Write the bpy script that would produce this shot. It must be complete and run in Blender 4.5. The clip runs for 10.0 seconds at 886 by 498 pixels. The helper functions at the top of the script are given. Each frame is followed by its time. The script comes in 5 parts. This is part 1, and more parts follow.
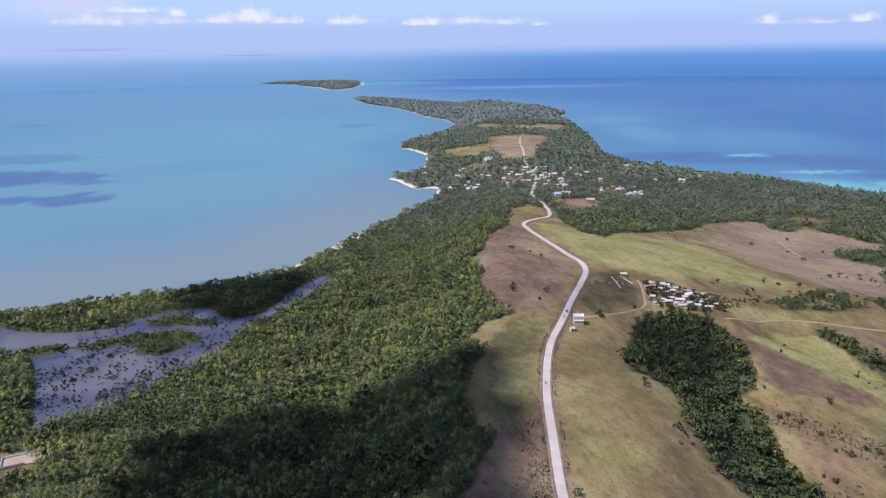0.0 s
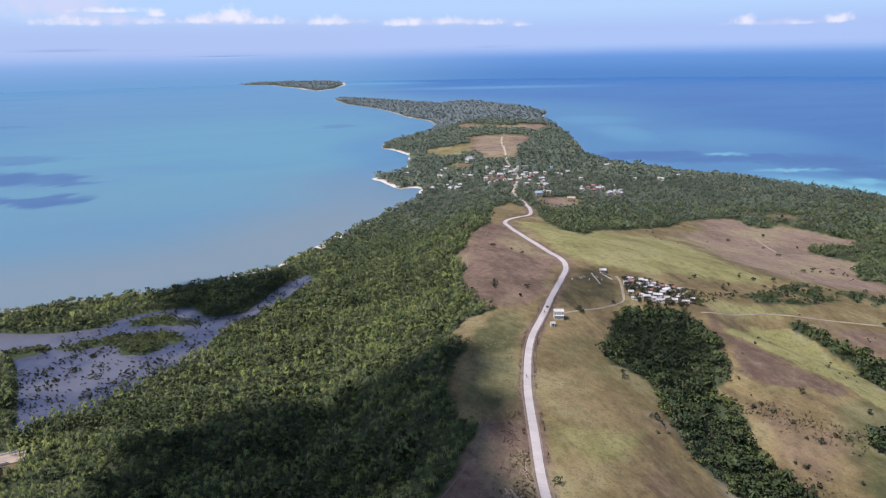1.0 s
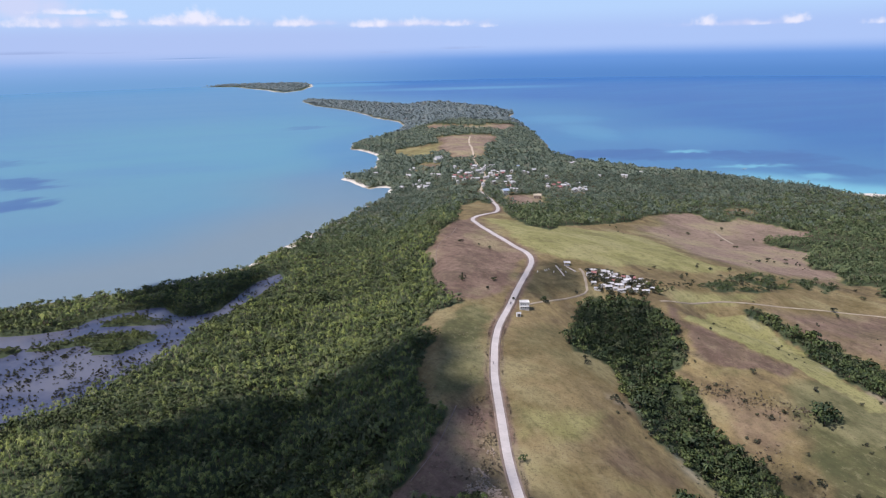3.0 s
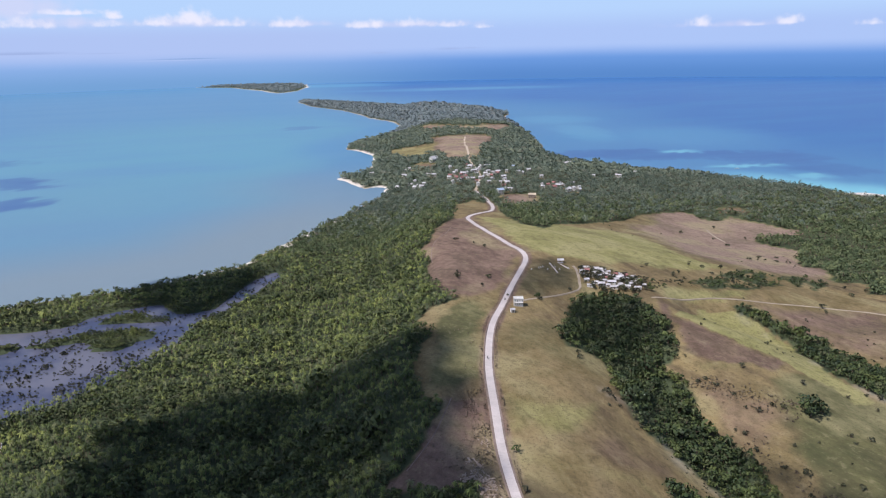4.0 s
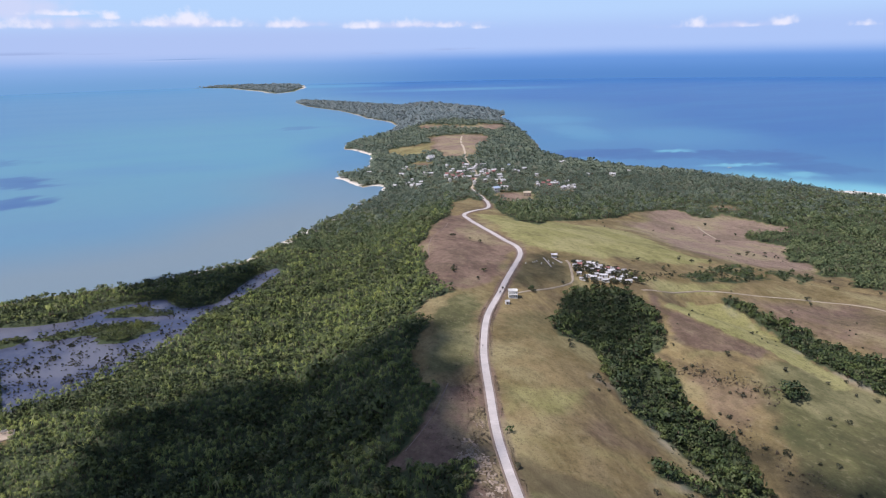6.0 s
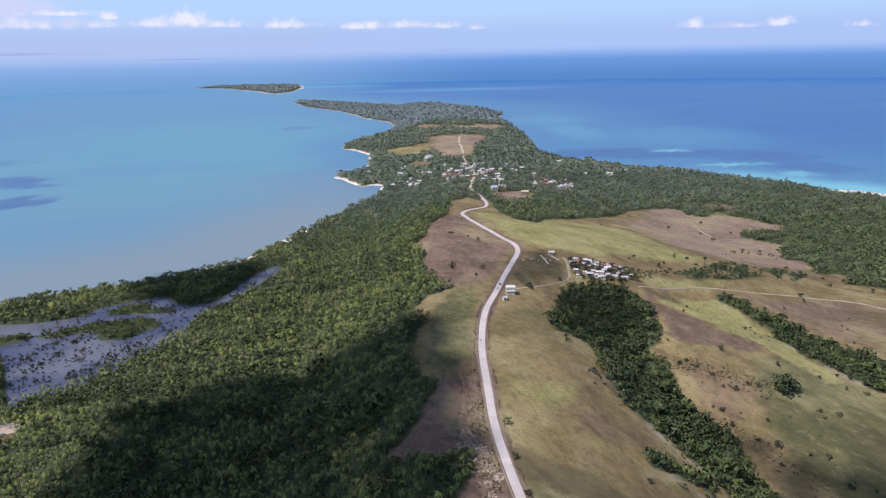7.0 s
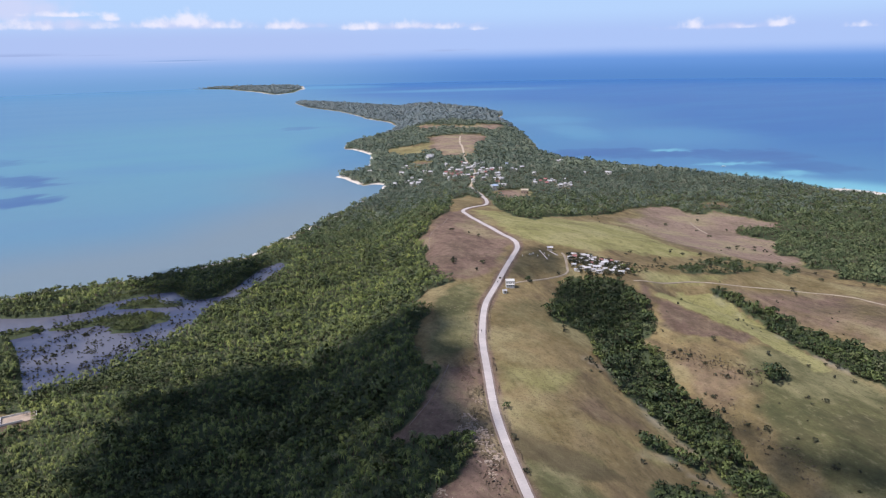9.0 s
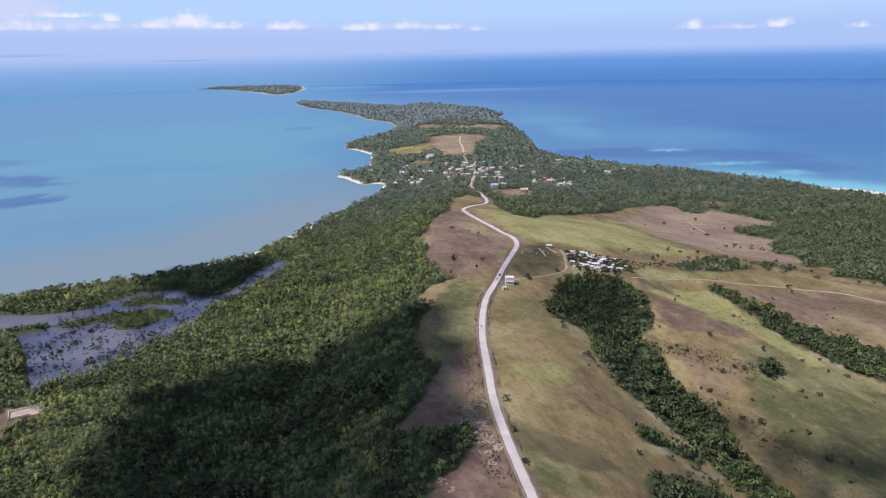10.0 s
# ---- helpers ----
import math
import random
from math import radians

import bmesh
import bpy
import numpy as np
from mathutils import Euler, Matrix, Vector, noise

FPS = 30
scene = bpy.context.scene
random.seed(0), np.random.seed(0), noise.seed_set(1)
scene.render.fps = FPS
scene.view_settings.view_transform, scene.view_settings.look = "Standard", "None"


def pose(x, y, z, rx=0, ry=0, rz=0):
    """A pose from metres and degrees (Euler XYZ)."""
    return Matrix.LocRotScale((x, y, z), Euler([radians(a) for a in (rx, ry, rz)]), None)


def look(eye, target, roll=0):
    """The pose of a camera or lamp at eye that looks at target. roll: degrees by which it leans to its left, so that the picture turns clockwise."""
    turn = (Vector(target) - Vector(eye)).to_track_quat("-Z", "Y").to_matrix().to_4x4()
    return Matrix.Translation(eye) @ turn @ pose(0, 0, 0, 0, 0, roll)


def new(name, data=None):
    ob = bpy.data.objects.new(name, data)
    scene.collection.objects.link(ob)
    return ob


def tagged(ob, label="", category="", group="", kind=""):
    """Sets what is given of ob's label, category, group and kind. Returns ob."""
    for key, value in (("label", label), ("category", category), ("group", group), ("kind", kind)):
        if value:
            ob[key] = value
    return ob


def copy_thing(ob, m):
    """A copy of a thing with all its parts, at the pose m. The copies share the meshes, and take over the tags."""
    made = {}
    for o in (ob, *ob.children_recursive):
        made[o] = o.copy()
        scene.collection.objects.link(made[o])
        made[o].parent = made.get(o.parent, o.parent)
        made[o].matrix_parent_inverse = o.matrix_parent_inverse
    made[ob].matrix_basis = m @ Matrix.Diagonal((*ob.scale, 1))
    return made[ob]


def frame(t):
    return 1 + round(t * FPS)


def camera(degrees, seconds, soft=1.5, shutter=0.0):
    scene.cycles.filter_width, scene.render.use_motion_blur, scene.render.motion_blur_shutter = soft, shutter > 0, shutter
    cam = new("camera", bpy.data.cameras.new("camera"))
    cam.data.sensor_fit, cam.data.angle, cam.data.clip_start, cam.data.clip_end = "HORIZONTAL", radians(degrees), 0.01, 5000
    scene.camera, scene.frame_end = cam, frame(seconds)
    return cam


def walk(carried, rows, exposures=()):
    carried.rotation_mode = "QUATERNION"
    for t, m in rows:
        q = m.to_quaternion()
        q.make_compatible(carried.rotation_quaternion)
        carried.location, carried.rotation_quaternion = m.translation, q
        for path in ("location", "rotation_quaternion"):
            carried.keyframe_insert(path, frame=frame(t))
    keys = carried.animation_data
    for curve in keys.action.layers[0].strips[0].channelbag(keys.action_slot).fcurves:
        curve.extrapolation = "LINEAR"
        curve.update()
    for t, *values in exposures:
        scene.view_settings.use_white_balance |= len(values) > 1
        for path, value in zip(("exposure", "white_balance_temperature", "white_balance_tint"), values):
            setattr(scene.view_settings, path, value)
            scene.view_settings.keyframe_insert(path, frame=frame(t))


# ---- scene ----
# Camera and its flight: seconds, x, y, z, yaw, pitch, lean
cam = camera(65.23, 10.0, soft=1.15)
ROWS = [
    (0.0, 0.00, 0.00, 200.00, 0.000, -16.148, 1.051),
    (0.5, 0.27, -2.97, 199.81, -0.763, -16.144, 1.054),
    (1.0, 0.64, -6.11, 199.75, -1.446, -16.130, 1.068),
    (1.5, 0.90, -9.59, 199.74, -2.039, -16.108, 1.164),
    (2.0, 1.24, -12.73, 199.62, -2.688, -16.104, 1.204),
    (2.5, 1.51, -15.96, 199.43, -3.439, -16.097, 1.255),
    (4.0, 1.14, -26.54, 199.06, -4.349, -16.035, 1.234),
    (4.5, 0.95, -30.33, 199.05, -4.346, -16.017, 1.221),
    (5.0, 0.57, -34.06, 198.99, -4.332, -15.999, 1.221),
    (5.5, 0.29, -37.98, 199.01, -4.456, -15.996, 1.216),
    (7.0, -1.10, -48.92, 198.77, -4.788, -15.962, 1.200),
    (7.5, -1.41, -52.50, 198.84, -4.777, -15.946, 1.216),
    (8.0, -1.99, -56.02, 198.66, -4.777, -15.916, 1.207),
    (8.5, -2.66, -59.52, 198.59, -4.759, -15.900, 1.213),
    (9.0, -3.17, -63.16, 198.48, -4.753, -15.892, 1.225),
    (9.5, -3.66, -66.73, 198.43, -4.755, -15.878, 1.241),
    (10.0, -4.04, -70.26, 198.32, -4.746, -15.859, 1.229),
]


def flown(x, y, z, yaw, pitch, lean):
    a, b = radians(yaw), radians(pitch)
    way = Vector((-math.sin(a) * math.cos(b), math.cos(a) * math.cos(b), math.sin(b)))
    return look(Vector((x, y, z)), Vector((x, y, z)) + way, -lean)


walk(cam, [(t, flown(*row)) for t, *row in ROWS], exposures=[(0.0, 0.0, 6420, 17.5), (10.0, 0.0, 6420, 17.5)])

# ---------------------------------------------------------------- light
SUN_AZ, SUN_EL = radians(248), radians(57)  # azimuth clockwise from +y
TO_SUN = Vector((math.sin(SUN_AZ) * math.cos(SUN_EL), math.cos(SUN_AZ) * math.cos(SUN_EL), math.sin(SUN_EL)))
world = bpy.data.worlds.new("sky")
scene.world = world
world.use_nodes = True
sky = world.node_tree.nodes.new("ShaderNodeTexSky")
sky.sky_type, sky.sun_disc = "NISHITA", False
sky.sun_elevation, sky.sun_rotation = SUN_EL, SUN_AZ
background = world.node_tree.nodes["Background"]
world.node_tree.links.new(sky.outputs[0], background.inputs[0])
background.inputs[1].default_value = 0.102
sun = new("sun", bpy.data.lights.new("sun", "SUN"))
sun.data.energy, sun.data.angle, sun.data.color = 3.75, radians(1.2), (1.0, 0.95, 0.87)
sun.matrix_world = look((0, 0, 900), Vector((0, 0, 900)) - TO_SUN)

# ---------------------------------------------------------------- materials
def material(name, rough=0.8, gloss=0.3):
    m = bpy.data.materials.new(name)
    m.use_nodes = True
    shader = m.node_tree.nodes["Principled BSDF"]
    shader.inputs["Roughness"].default_value = rough
    shader.inputs["Specular IOR Level"].default_value = gloss
    return m, m.node_tree, shader


def node(tree, kind, *links, **values):
    """A node; links go to its inputs by number, values to its properties."""
    n = tree.nodes.new("ShaderNode" + kind)
    for key, value in values.items():
        if key == "blend":
            n.data_type, n.blend_type = "RGBA", value
        elif key == "op":
            n.operation = value
        elif key == "attr":
            n.attribute_name = value
    for i, value in enumerate(links):
        if value is None:
            continue
        if isinstance(value, bpy.types.NodeSocket):
            tree.links.new(value, n.inputs[i])
        else:
            n.inputs[i].default_value = value
    return n


def math_node(tree, op, a, b=0.0):
    return node(tree, "Math", a, b, op=op).outputs[0]


def blend(tree, fac, a, b, kind="MIX"):
    """Mix of two colours."""
    n = tree.nodes.new("ShaderNodeMix")
    n.data_type, n.blend_type = "RGBA", kind
    for i, value in ((0, fac), (6, a), (7, b)):
        if isinstance(value, bpy.types.NodeSocket):
            tree.links.new(value, n.inputs[i])
        else:
            n.inputs[i].default_value = (*value, 1) if i > 0 and len(value) == 3 else value
    return n.outputs[2]


def ramp(tree, value, low, high):
    n = tree.nodes.new("ShaderNodeMapRange")
    n.interpolation_type = "SMOOTHSTEP"
    tree.links.new(value, n.inputs[0])
    n.inputs[1].default_value, n.inputs[2].default_value = low, high
    return n.outputs[0]


def place(tree):
    return tree.nodes.new("ShaderNodeNewGeometry").outputs["Position"]


def grain(tree, scale, detail=3.0, stretch=None, rough=0.55):
    """Noise in metres of the world: scale is in bumps per metre."""
    where = place(tree)
    if stretch:
        turned = node(tree, "Mapping", where, None, (0, 0, stretch[3]), tuple(1 / s for s in stretch[:3]))
        turned.vector_type = "TEXTURE"
        where = turned.outputs[0]
    n = tree.nodes.new("ShaderNodeTexNoise")
    tree.links.new(where, n.inputs["Vector"])
    n.inputs["Scale"].default_value, n.inputs["Detail"].default_value, n.inputs["Roughness"].default_value = scale, detail, rough
    return n.outputs["Fac"]


def relief(tree, shader, height, strength, distance):
    n = tree.nodes.new("ShaderNodeBump")
    n.inputs["Strength"].default_value, n.inputs["Distance"].default_value = strength, distance
    tree.links.new(height, n.inputs["Height"])
    tree.links.new(n.outputs[0], shader.inputs["Normal"])


def plain(name, colour, rough=0.75, vary=0.2, scale=0.6, gloss=0.3, metal=0.0):
    """A coloured surface with stains at two scales and a little difference from piece to piece."""
    m, tree, shader = material(name, rough, gloss)
    big, fine = grain(tree, scale * 0.3, 3), grain(tree, scale * 4, 4)
    one = node(tree, "ObjectInfo").outputs["Random"]
    dark = tuple(c * (1 - vary) for c in colour)
    light = tuple(min(1, c * (1 + vary * 0.5)) for c in colour)
    col = blend(tree, ramp(tree, big, 0.3, 0.7), dark, light)
    col = blend(tree, math_node(tree, "MULTIPLY", ramp(tree, fine, 0.45, 0.75), 0.35), col, tuple(c * 0.55 for c in colour))
    col = blend(tree, math_node(tree, "MULTIPLY", one, 0.3), col, tuple(c * 0.7 for c in colour))
    tree.links.new(col, shader.inputs["Base Color"])
    shader.inputs["Metallic"].default_value = metal
    relief(tree, shader, fine, 0.3, 0.03)
    return m


def leafy(name, dark, mid, light, thin=0.0, stand_size=55.0, stand_share=0.5, clump_share=0.6):
    """Leaves of mixed greens; thin is how much light comes through them."""
    m, tree, shader = material(name, 0.8 if thin else 0.55, 0.08 if thin else 0.25)
    leaf = tree.nodes.new("ShaderNodeNewGeometry").outputs["Random Per Island"]
    tint = node(tree, "Attribute", attr="tint").outputs["Fac"]
    one = node(tree, "ObjectInfo").outputs["Random"]
    whole = math_node(tree, "FRACT", math_node(tree, "ADD", tint, one))
    stand, glade = grain(tree, 1.0 / stand_size, 3), grain(tree, 2.5 / stand_size, 4)
    col = blend(tree, leaf, dark, mid)
    col = blend(tree, math_node(tree, "MULTIPLY", ramp(tree, whole, 0.35, 1.0), 0.75), col, light)
    col = blend(tree, math_node(tree, "MULTIPLY", ramp(tree, glade, 0.52, 0.70), 0.55), col, light)
    col = blend(tree, math_node(tree, "MULTIPLY", ramp(tree, stand, 0.42, 0.62), stand_share), col, dark)
    # clump tones: mixed stands, plus sunlit clumps and shaded hollows put into leaf colour
    clump = grain(tree, 6.0 / stand_size, 3)
    col = blend(tree, math_node(tree, "MULTIPLY", ramp(tree, clump, 0.50, 0.62), clump_share), col, tuple(c * 0.62 for c in dark))
    col = blend(tree, math_node(tree, "MULTIPLY", ramp(tree, clump, 0.47, 0.36), clump_share * 0.7), col, light)
    odd = math_node(tree, "FRACT", math_node(tree, "MULTIPLY", whole, 17.0))
    col = blend(tree, math_node(tree, "MULTIPLY", ramp(tree, odd, 0.90, 0.96), 0.55), col, tuple(0.5 * sum(light) / 3 * k + 0.5 * c for k, c in zip((1.15, 0.95, 0.75), mid)))
    tree.links.new(col, shader.inputs["Base Color"])
    if thin:
        through_leaf = node(tree, "BsdfTranslucent", col)
        both = node(tree, "MixShader", thin, shader.outputs[0], through_leaf.outputs[0])
        tree.links.new(both.outputs[0], tree.nodes["Material Output"].inputs[0])
    return m


palm_green = leafy("palm_leaf", (0.060, 0.088, 0.030), (0.152, 0.206, 0.052), (0.300, 0.338, 0.092))
leaf_green = leafy("leaf", (0.043, 0.064, 0.028), (0.106, 0.142, 0.048), (0.200, 0.232, 0.074))
gully_green = leafy("gully_leaf", (0.030, 0.050, 0.026), (0.078, 0.116, 0.042), (0.150, 0.190, 0.062))
# farther leaves get paler and bluer by steps: distance haze put into their colour
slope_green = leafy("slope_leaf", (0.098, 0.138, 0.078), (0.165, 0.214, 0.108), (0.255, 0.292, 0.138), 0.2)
far_hazed_green = leafy("far_hazed_leaf", (0.148, 0.194, 0.158), (0.206, 0.256, 0.196), (0.276, 0.318, 0.220), 0.25, 90.0, 0.75, 0.45)
coast_hazed_green = leafy("headland_hazed_leaf", (0.222, 0.278, 0.300), (0.252, 0.310, 0.318), (0.285, 0.336, 0.330), 0.3, 160.0, 0.7, 0.35)
scrub_brown = leafy("scrub_leaf", (0.150, 0.118, 0.090), (0.205, 0.165, 0.122), (0.270, 0.230, 0.155))
bush_green = leafy("bush_leaf", (0.045, 0.048, 0.032), (0.075, 0.080, 0.045), (0.100, 0.105, 0.055))
straw = leafy("dry_straw", (0.18, 0.14, 0.10), (0.28, 0.22, 0.16), (0.40, 0.34, 0.25))
bark = plain("bark", (0.16, 0.12, 0.09), 0.9)
concrete = plain("road_concrete", (0.62, 0.57, 0.56), 0.8, 0.14, 0.25)
gravel = plain("gravel", (0.27, 0.21, 0.18), 0.95, 0.3, 0.5)
dirt_track = plain("dirt_track", (0.44, 0.37, 0.29), 0.95, 0.25, 0.4)
pale_dirt = plain("pale_dirt", (0.60, 0.51, 0.40), 0.95, 0.2, 0.3)
rubble_stone = plain("rubble_stone", (0.46, 0.37, 0.30), 0.9, 0.3, 0.5)
white_wall = plain("white_wall", (0.78, 0.77, 0.75), 0.7, 0.1)
grey_wall = plain("grey_wall", (0.45, 0.43, 0.41), 0.85, 0.2)
tin_roof = plain("tin_roof", (0.66, 0.65, 0.68), 0.5, 0.28, gloss=0.5)
rust_roof = plain("rust_roof", (0.42, 0.20, 0.19), 0.7, 0.35)
thatch_roof = plain("thatch_roof", (0.25, 0.20, 0.15), 0.95, 0.3)
blue_roof = plain("blue_roof", (0.40, 0.50, 0.66), 0.5, 0.2)
dark_glass = plain("window_glass", (0.03, 0.035, 0.04), 0.2, 0.1, gloss=0.6)
door_wood = plain("door_wood", (0.16, 0.10, 0.06), 0.7)
dark_metal = plain("dark_metal", (0.06, 0.06, 0.065), 0.45, 0.2, metal=0.4)
rubber = plain("rubber", (0.02, 0.02, 0.02), 0.8)

# grass, dry soil, woodland floor and sand, by the cover of the ground
ground_mat, tree, shader = material("ground", 0.95, 0.12)
cover = node(tree, "Attribute", attr="cover")
parts = node(tree, "SeparateColor", cover.outputs["Color"])
dry, lush, floor_of_wood = parts.outputs[0], parts.outputs[1], parts.outputs[2]
sandy = cover.outputs["Alpha"]
patch, streak, tuft, swell = grain(tree, 0.035, 5), grain(tree, 0.085, 6, (1.0, 0.42, 1.0, 0.5), rough=0.6), grain(tree, 0.8, 5, rough=0.7), grain(tree, 0.009, 3)
sward = node(tree, "Attribute", attr="sward").outputs["Fac"]
fine = grain(tree, 0.30, 6, (1.0, 0.55, 1.0, 0.45), rough=0.7)
col = blend(tree, ramp(tree, patch, 0.35, 0.68), (0.184, 0.144, 0.070), (0.300, 0.232, 0.124))
col = blend(tree, ramp(tree, swell, 0.42, 0.60), col, blend(tree, ramp(tree, streak, 0.35, 0.65), (0.160, 0.118, 0.072), (0.292, 0.228, 0.114)))
edge = math_node(tree, "ADD", sward, math_node(tree, "MULTIPLY", math_node(tree, "SUBTRACT", patch, 0.5), 0.8))
col = blend(tree, ramp(tree, edge, 0.2, 0.9), col, blend(tree, ramp(tree, streak, 0.35, 0.7), (0.090, 0.096, 0.046), (0.160, 0.154, 0.074)))
edge = math_node(tree, "ADD", dry, math_node(tree, "MULTIPLY", math_node(tree, "SUBTRACT", patch, 0.5), 1.1))
dry_in = ramp(tree, edge, 0.25, 0.80)
brown = blend(tree, ramp(tree, streak, 0.3, 0.7), (0.150, 0.101, 0.083), (0.252, 0.174, 0.140))
pale = blend(tree, ramp(tree, streak, 0.3, 0.7), (0.266, 0.192, 0.156), (0.330, 0.244, 0.196))
brown = blend(tree, ramp(tree, lush, 0.65, 0.95), brown, pale)
edge = math_node(tree, "ADD", lush, math_node(tree, "MULTIPLY", math_node(tree, "SUBTRACT", patch, 0.5), 0.9))
fresh = blend(tree, ramp(tree, streak, 0.35, 0.7), (0.262, 0.254, 0.104), (0.362, 0.344, 0.158))
col = blend(tree, ramp(tree, edge, 0.25, 0.95), col, fresh)
col = blend(tree, dry_in, col, brown)
# random mottle: grass tones, with cloud-dappled light put into the colour
mottle = grain(tree, 0.026, 5, (1.0, 0.55, 1.0, 0.5))
col = blend(tree, math_node(tree, "MULTIPLY", ramp(tree, mottle, 0.50, 0.64), 0.72), col, blend(tree, 0.6, col, (0.40, 0.365, 0.20)))
col = blend(tree, math_node(tree, "MULTIPLY", ramp(tree, mottle, 0.47, 0.35), 0.58), col, blend(tree, 0.6, col, (0.080, 0.068, 0.045)))
col = blend(tree, math_node(tree, "MULTIPLY", ramp(tree, fine, 0.48, 0.66), 0.68), col, blend(tree, 0.55, col, (0.055, 0.050, 0.030)))
col = blend(tree, math_node(tree, "MULTIPLY", ramp(tree, fine, 0.47, 0.34), 0.52), col, blend(tree, 0.5, col, (0.38, 0.33, 0.20)))
col = blend(tree, math_node(tree, "MULTIPLY", ramp(tree, tuft, 0.51, 0.68), 0.58), col, (0.085, 0.075, 0.045))
# darker brown patches laid over the field colours
fallow = node(tree, "Attribute", attr="fallow").outputs["Fac"]
edge = math_node(tree, "ADD", fallow, math_node(tree, "MULTIPLY", math_node(tree, "SUBTRACT", fine, 0.5), 0.5))
col = blend(tree, math_node(tree, "MULTIPLY", ramp(tree, edge, 0.1, 1.0), 0.8), col, blend(tree, ramp(tree, streak, 0.35, 0.65), (0.078, 0.060, 0.038), (0.128, 0.102, 0.062)))
col = blend(tree, floor_of_wood, col, blend(tree, ramp(tree, patch, 0.35, 0.65), (0.055, 0.075, 0.042), (0.090, 0.112, 0.062)))
col = blend(tree, sandy, col, (0.78, 0.72, 0.65))
tree.links.new(col, shader.inputs["Base Color"])
relief(tree, shader, tuft, 0.8, 0.5)

# sea: clear shallows, deep water, dark blue patches and bright sand, by the sea's mask
sea_mat, tree, shader = material("sea_water", 0.35, 0.06)
cover = node(tree, "Attribute", attr="bottom")
parts = node(tree, "SeparateColor", cover.outputs["Color"])
shoal = node(tree, "Attribute", attr="shoal").outputs["Fac"]
ripple, drift, mottle = grain(tree, 0.25, 4), grain(tree, 0.004, 4, (0.5, 1.6, 1, 0.25)), grain(tree, 0.011, 5, (0.6, 1.4, 1, 0.2), rough=0.6)
col = blend(tree, parts.outputs[2], (0.108, 0.268, 0.436), (0.047, 0.152, 0.388))
col = blend(tree, math_node(tree, "MULTIPLY", ramp(tree, drift, 0.35, 0.7), 0.35), col, (0.062, 0.222, 0.420))
col = blend(tree, math_node(tree, "MULTIPLY", shoal, ramp(tree, drift, 0.15, 0.6)), col, (0.122, 0.318, 0.440))
col = blend(tree, parts.outputs[0], col, (0.205, 0.282, 0.340))
col = blend(tree, cover.outputs["Alpha"], col, (0.20, 0.52, 0.62))
patchy = math_node(tree, "ADD", parts.outputs[1], math_node(tree, "MULTIPLY", math_node(tree, "SUBTRACT", mottle, 0.5), 0.9))
col = blend(tree, math_node(tree, "MULTIPLY", ramp(tree, patchy, 0.12, 0.95), 0.85), col, (0.058, 0.135, 0.335))
tree.links.new(col, shader.inputs["Base Color"])
relief(tree, shader, ripple, 0.15, 0.25)

pond_mat, tree, shader = material("lagoon_water", 0.2, 0.35)
murk, film = grain(tree, 0.02, 4), grain(tree, 0.12, 4)
col = blend(tree, ramp(tree, murk, 0.35, 0.65), (0.062, 0.076, 0.142), (0.152, 0.156, 0.202))
col = blend(tree, math_node(tree, "MULTIPLY", ramp(tree, film, 0.5, 0.75), 0.4), col, (0.14, 0.15, 0.19))
tree.links.new(col, shader.inputs["Base Color"])
relief(tree, shader, film, 0.05, 0.3)

cloud_mat, tree, shader = material("cloud", 1.0, 0.0)
shader.inputs["Base Color"].default_value = (0.9, 0.9, 0.92, 1)

# glowing backdrop: far sea, cloud banks and painted haze along the horizon
backdrop_mat, tree, shader = material("far_sea_and_sky")
where = node(tree, "SeparateXYZ", place(tree))
across, up = where.outputs[0], where.outputs[2]
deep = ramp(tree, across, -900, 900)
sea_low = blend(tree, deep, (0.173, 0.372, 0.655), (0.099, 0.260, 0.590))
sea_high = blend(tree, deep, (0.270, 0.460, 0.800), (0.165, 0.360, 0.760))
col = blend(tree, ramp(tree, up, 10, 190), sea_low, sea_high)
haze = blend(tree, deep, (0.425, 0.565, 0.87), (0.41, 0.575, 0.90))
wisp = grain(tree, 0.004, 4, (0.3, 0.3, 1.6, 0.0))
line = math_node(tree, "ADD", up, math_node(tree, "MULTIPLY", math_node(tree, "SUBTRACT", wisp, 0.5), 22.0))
# the far sea fades into haze by colour alone, rising with height
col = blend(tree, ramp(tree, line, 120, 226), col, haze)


def mound(cx, cz, wide, tall, amount, under=2.4):
    """A soft heap on the horizon, flatter below than above."""
    a = math_node(tree, "POWER", math_node(tree, "DIVIDE", math_node(tree, "SUBTRACT", across, cx), wide), 2.0)
    d = math_node(tree, "SUBTRACT", up, cz)
    d = math_node(tree, "MAXIMUM", d, math_node(tree, "MULTIPLY", d, -under))
    b = math_node(tree, "POWER", math_node(tree, "DIVIDE", d, tall), 2.0)
    return math_node(tree, "MULTIPLY", math_node(tree, "EXPONENT", math_node(tree, "MULTIPLY", math_node(tree, "ADD", a, b), -1.0)), amount)


def heap(rows):
    total = None
    for row in rows:
        g = mound(*row)
        total = g if total is None else math_node(tree, "MAXIMUM", total, g)
    return total


